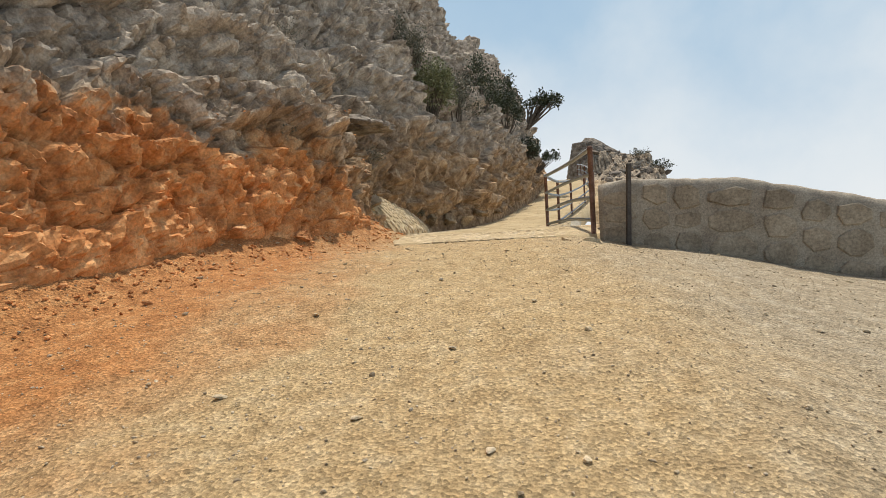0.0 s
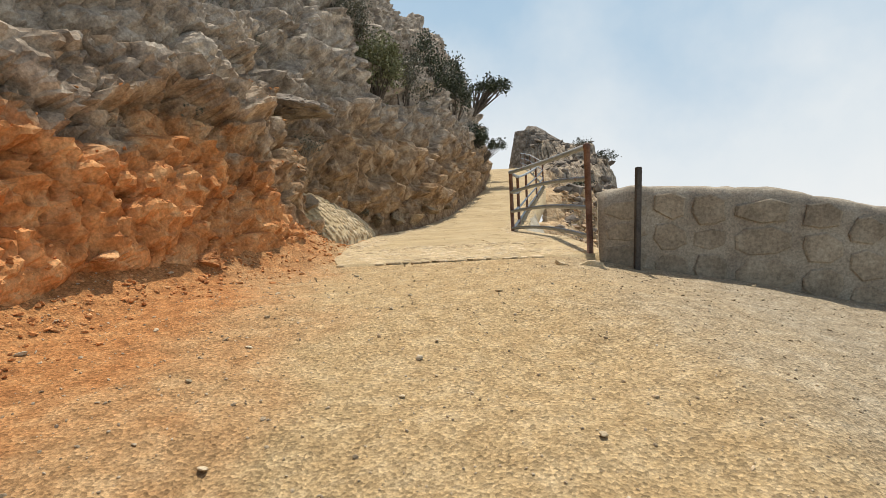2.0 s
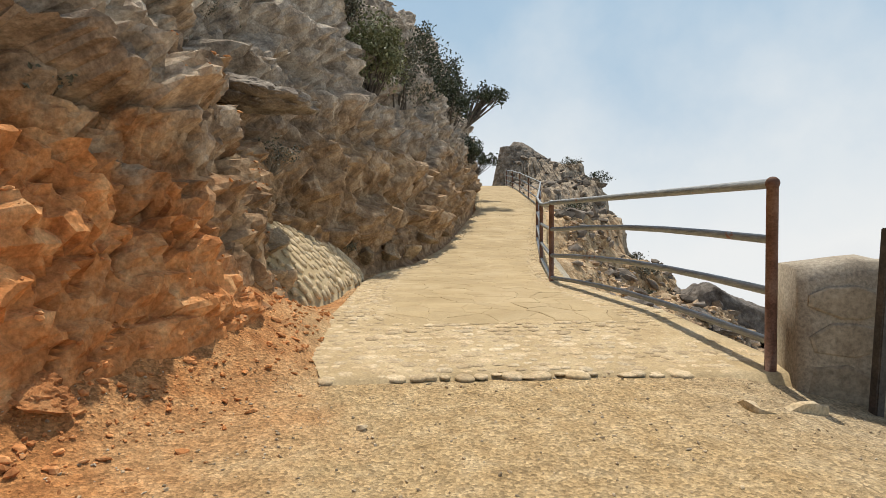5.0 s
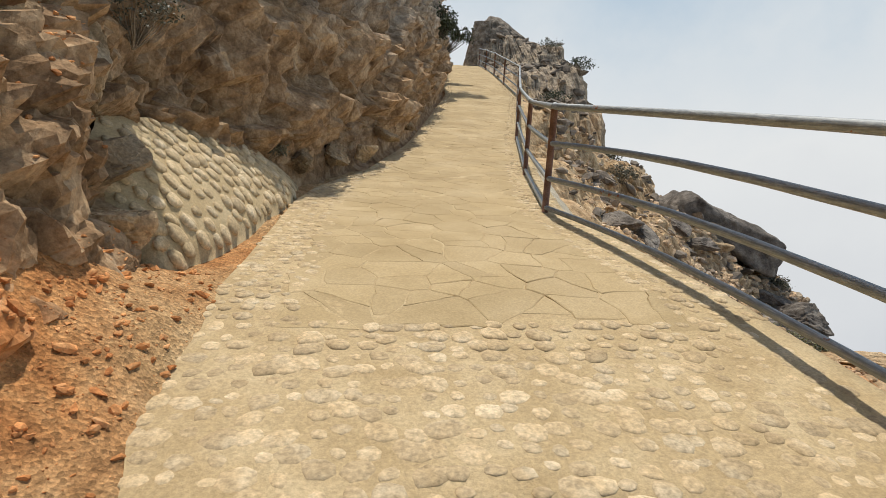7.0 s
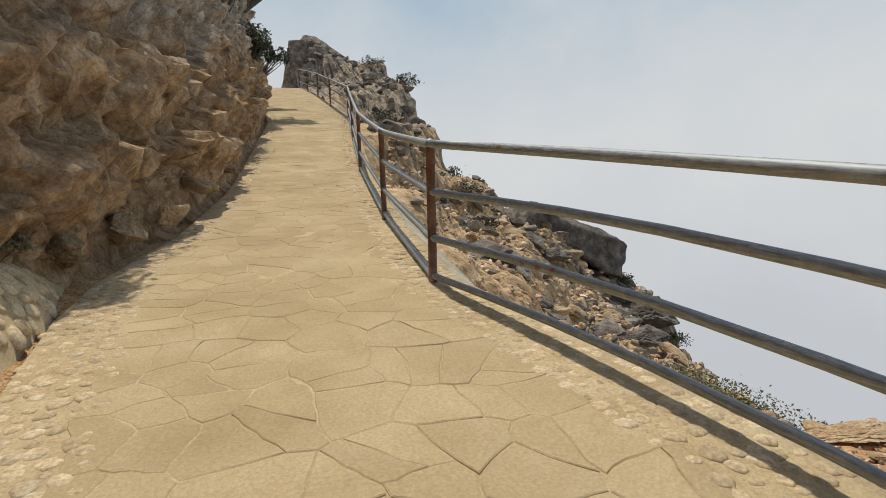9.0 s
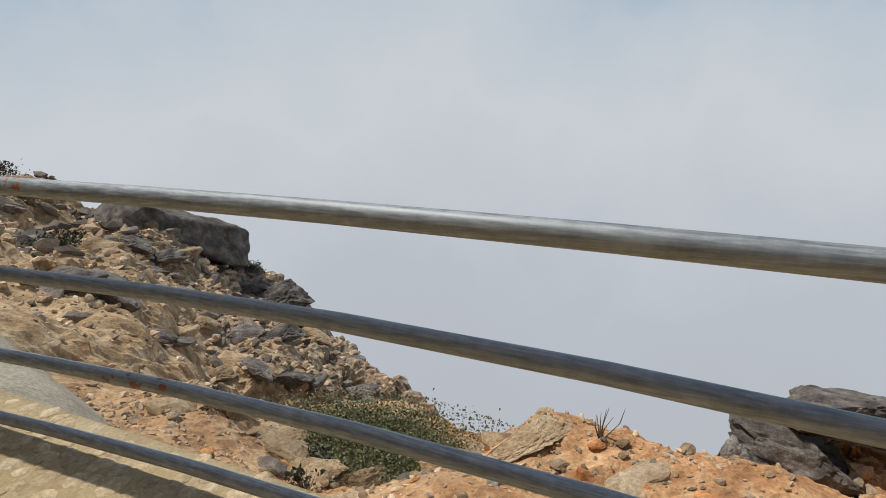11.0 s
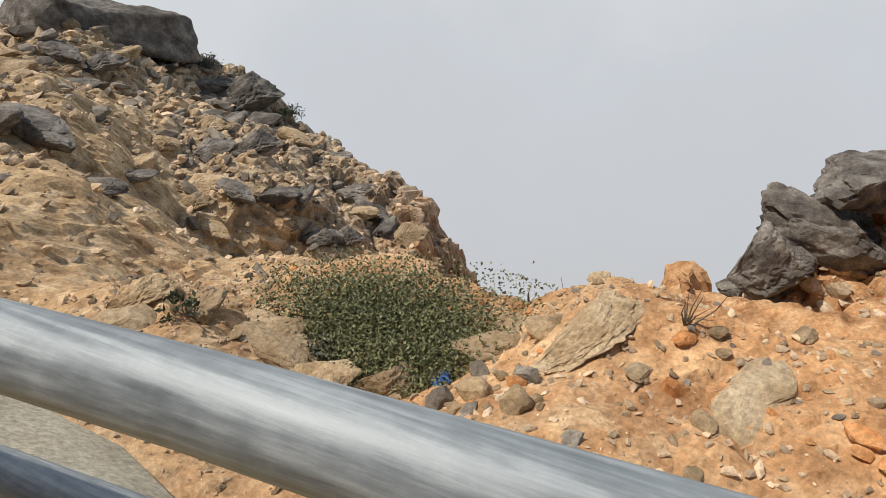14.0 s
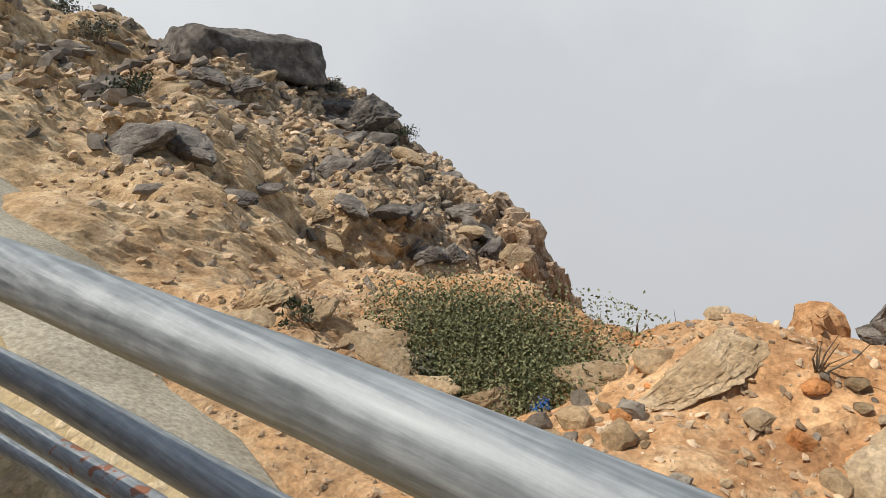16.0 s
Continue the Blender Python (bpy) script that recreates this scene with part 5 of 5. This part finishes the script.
def flagstones():
    rnd = random.Random(5)
    seeds, y = [], 7.80
    while y < 44:
        lo, hi = float(pave_x(y)) + (0.42 if y < 12 else 0.3), float(rail_x(y)) - 0.27
        x = lo + rnd.uniform(0.0, 0.3)
        while x < hi:
            seeds.append((x, y + rnd.uniform(-0.2, 0.2)))
            x += rnd.uniform(0.2, 0.58)
        y += rnd.uniform(0.16, 0.26) * (1 if y < 16 else 1.3)
    made, vs, fs = 0, [], []
    for sx, sy in seeds:
        poly = [(sx - 0.7, sy - 0.7), (sx + 0.7, sy - 0.7), (sx + 0.7, sy + 0.7), (sx - 0.7, sy + 0.7)]
        for qx, qy in seeds:
            if (qx, qy) != (sx, sy) and abs(qx - sx) < 1.3 and abs(qy - sy) < 1.3:
                d = math.hypot(qx - sx, qy - sy)
                poly = clipped(poly, (sx + qx) / 2, (sy + qy) / 2, (qx - sx) / d, (qy - sy) / d)
        lo, hi = float(pave_x(sy)) + (0.36 if sy < 12 else 0.25), float(rail_x(sy)) - 0.22
        poly = clipped(clipped(clipped(poly, lo, 0, -1, 0), hi, 0, 1, 0), 0, 7.66 + 0.09 * math.sin(sx * 7) + rnd.uniform(-0.06, 0.06), 0, -1)
        if len(poly) < 3:
            continue
        # edges break unevenly
        bent = []
        for (ax, ay), (bx, by) in zip(poly, poly[1:] + poly[:1]):
            ln = math.hypot(bx - ax, by - ay)
            if ln < 0.025:
                continue
            n = max(1, round(ln / 0.07))
            for q in range(n):
                px, py = ax + (bx - ax) * q / n, ay + (by - ay) * q / n
                wob = noise.noise_vector(Vector((px * 2.6, py * 2.6, 3.0))) * 0.055 + noise.noise_vector(Vector((px * 11, py * 11, 9.0))) * 0.018
                bent.append((px + wob.x, py + wob.y))
        k = len(bent)
        if k < 3:
            continue
        cx, cy = sum(q[0] for q in bent) / k, sum(q[1] for q in bent) / k
        o = lay(cx, cy)
        tilt, lift, gap = (rnd.uniform(-0.012, 0.012), rnd.uniform(-0.012, 0.012)), rnd.uniform(0.0015, 0.005), 0.0008 + 0.0045 * rnd.random() ** 2
        pts = []
        for dz, sh in ((-0.02, 0.0), (lift - 0.004, 0.0), (lift, 0.008)):
            for q in bent:
                d = Vector((q[0] - cx, q[1] - cy, 0))
                d *= max(0.2, 1 - (gap + sh) / max(d.length, 0.05))
                pts.append((d.x, d.y, float(pave_z(0, cy + d.y)) - o.z + dz + (d.x * tilt[0] + d.y * tilt[1]) * (dz > 0)))
        pf = [(r * k + q, r * k + (q + 1) % k, r * k + k + (q + 1) % k, r * k + k + q) for r in (0, 1) for q in range(k)] + [tuple(range(2 * k, 3 * k))]
        if made < FLAG_LIMIT:
            me = mesh_from("flagstone", pts, pf)
            me.materials.append(M_PAVE)
            ob = new("flagstone", me)
            ob.location = o
            ob.parent = PAVEMENT
            made += 1
        else:
            n = len(vs)
            vs += [Vector(q) + o for q in pts]
            fs += [tuple(i + n for i in f) for f in pf]
    ob = new("upper_flagstones", mesh_from("upper_flagstones", vs, fs))
    ob.data.materials.append(M_PAVE_FAR)
    ob.parent = PAVEMENT
    tagged(ob, "pale flagstones of the upper way", kind="stuff")


flagstones()


def cobbles():
    rnd = random.Random(9)
    spots = []
    y = 6.40
    while y < 7.70:
        x = float(pave_x(y)) + rnd.uniform(0, 0.08)
        while x < float(rail_x(y)) + 0.1:
            spots.append((x + rnd.uniform(-0.02, 0.02), y + rnd.uniform(-0.025, 0.025), 0.03 + 0.045 * rnd.random() ** 1.6))
            x += rnd.uniform(0.08, 0.13)
        y += rnd.uniform(0.085, 0.12)
    edges = []
    y = 7.74
    while y < 30:
        step = 0.085 if y < 14 else 0.12
        for lo, hi in ((float(pave_x(y)) + 0.02, float(pave_x(y)) + (0.46 if y < 12 else 0.32)), (float(rail_x(y)) - 0.27, float(rail_x(y)) + 0.2)):
            x = lo + rnd.uniform(0, 0.05)
            while x < hi:
                edges.append((x, y + rnd.uniform(-0.03, 0.03), rnd.uniform(0.026, 0.055)))
                x += rnd.uniform(0.075, 0.125)
        y += step
    shapes = [cobble_shape("set_cobble", 400 + k, M_COBBLE) for k in range(8)]
    vs, fs = [], []
    data = [(np.array([v.co for v in me.vertices]), [tuple(f.vertices) for f in me.polygons]) for me in shapes]
    order = sorted(range(len(spots)), key=lambda i: spots[i][1])
    for n, i in enumerate(order):
        x, y, s = spots[i]
        m = Matrix.Translation(lay(x, y) - Vector((0, 0, 0.14 * s))) @ Matrix.Rotation(rnd.uniform(0, 6.3), 4, "Z") @ Matrix.Diagonal((s * rnd.uniform(1.0, 1.4), s, s * rnd.uniform(0.28, 0.46), 1))
        if n < 290:
            ob = new("cobble", shapes[n % 8])
            ob.parent = PAVEMENT
            ob.matrix_world = m
        else:
            edges.append((x, y, s))
    for x, y, s in edges:
        v, f = data[rnd.randrange(8)]
        a = rnd.uniform(0, 6.3)
        r = np.array([[math.cos(a), -math.sin(a), 0], [math.sin(a), math.cos(a), 0], [0, 0, 1]])
        b = len(vs)
        vs += list((v * np.array([s * rnd.uniform(1, 1.4), s, s * rnd.uniform(0.34, 0.58)])) @ r.T + np.array(lay(x, y) - Vector((0, 0, 0.14 * s))))
        fs += [tuple(i + b for i in q) for q in f]
    ob = new("edge_cobbles", mesh_from("edge_cobbles", vs, fs, True))
    ob.data.materials.append(M_COBBLE_FAR)
    ob.parent = PAVEMENT
    tagged(ob, "small pale cobbles edging the way", kind="stuff")


cobbles()
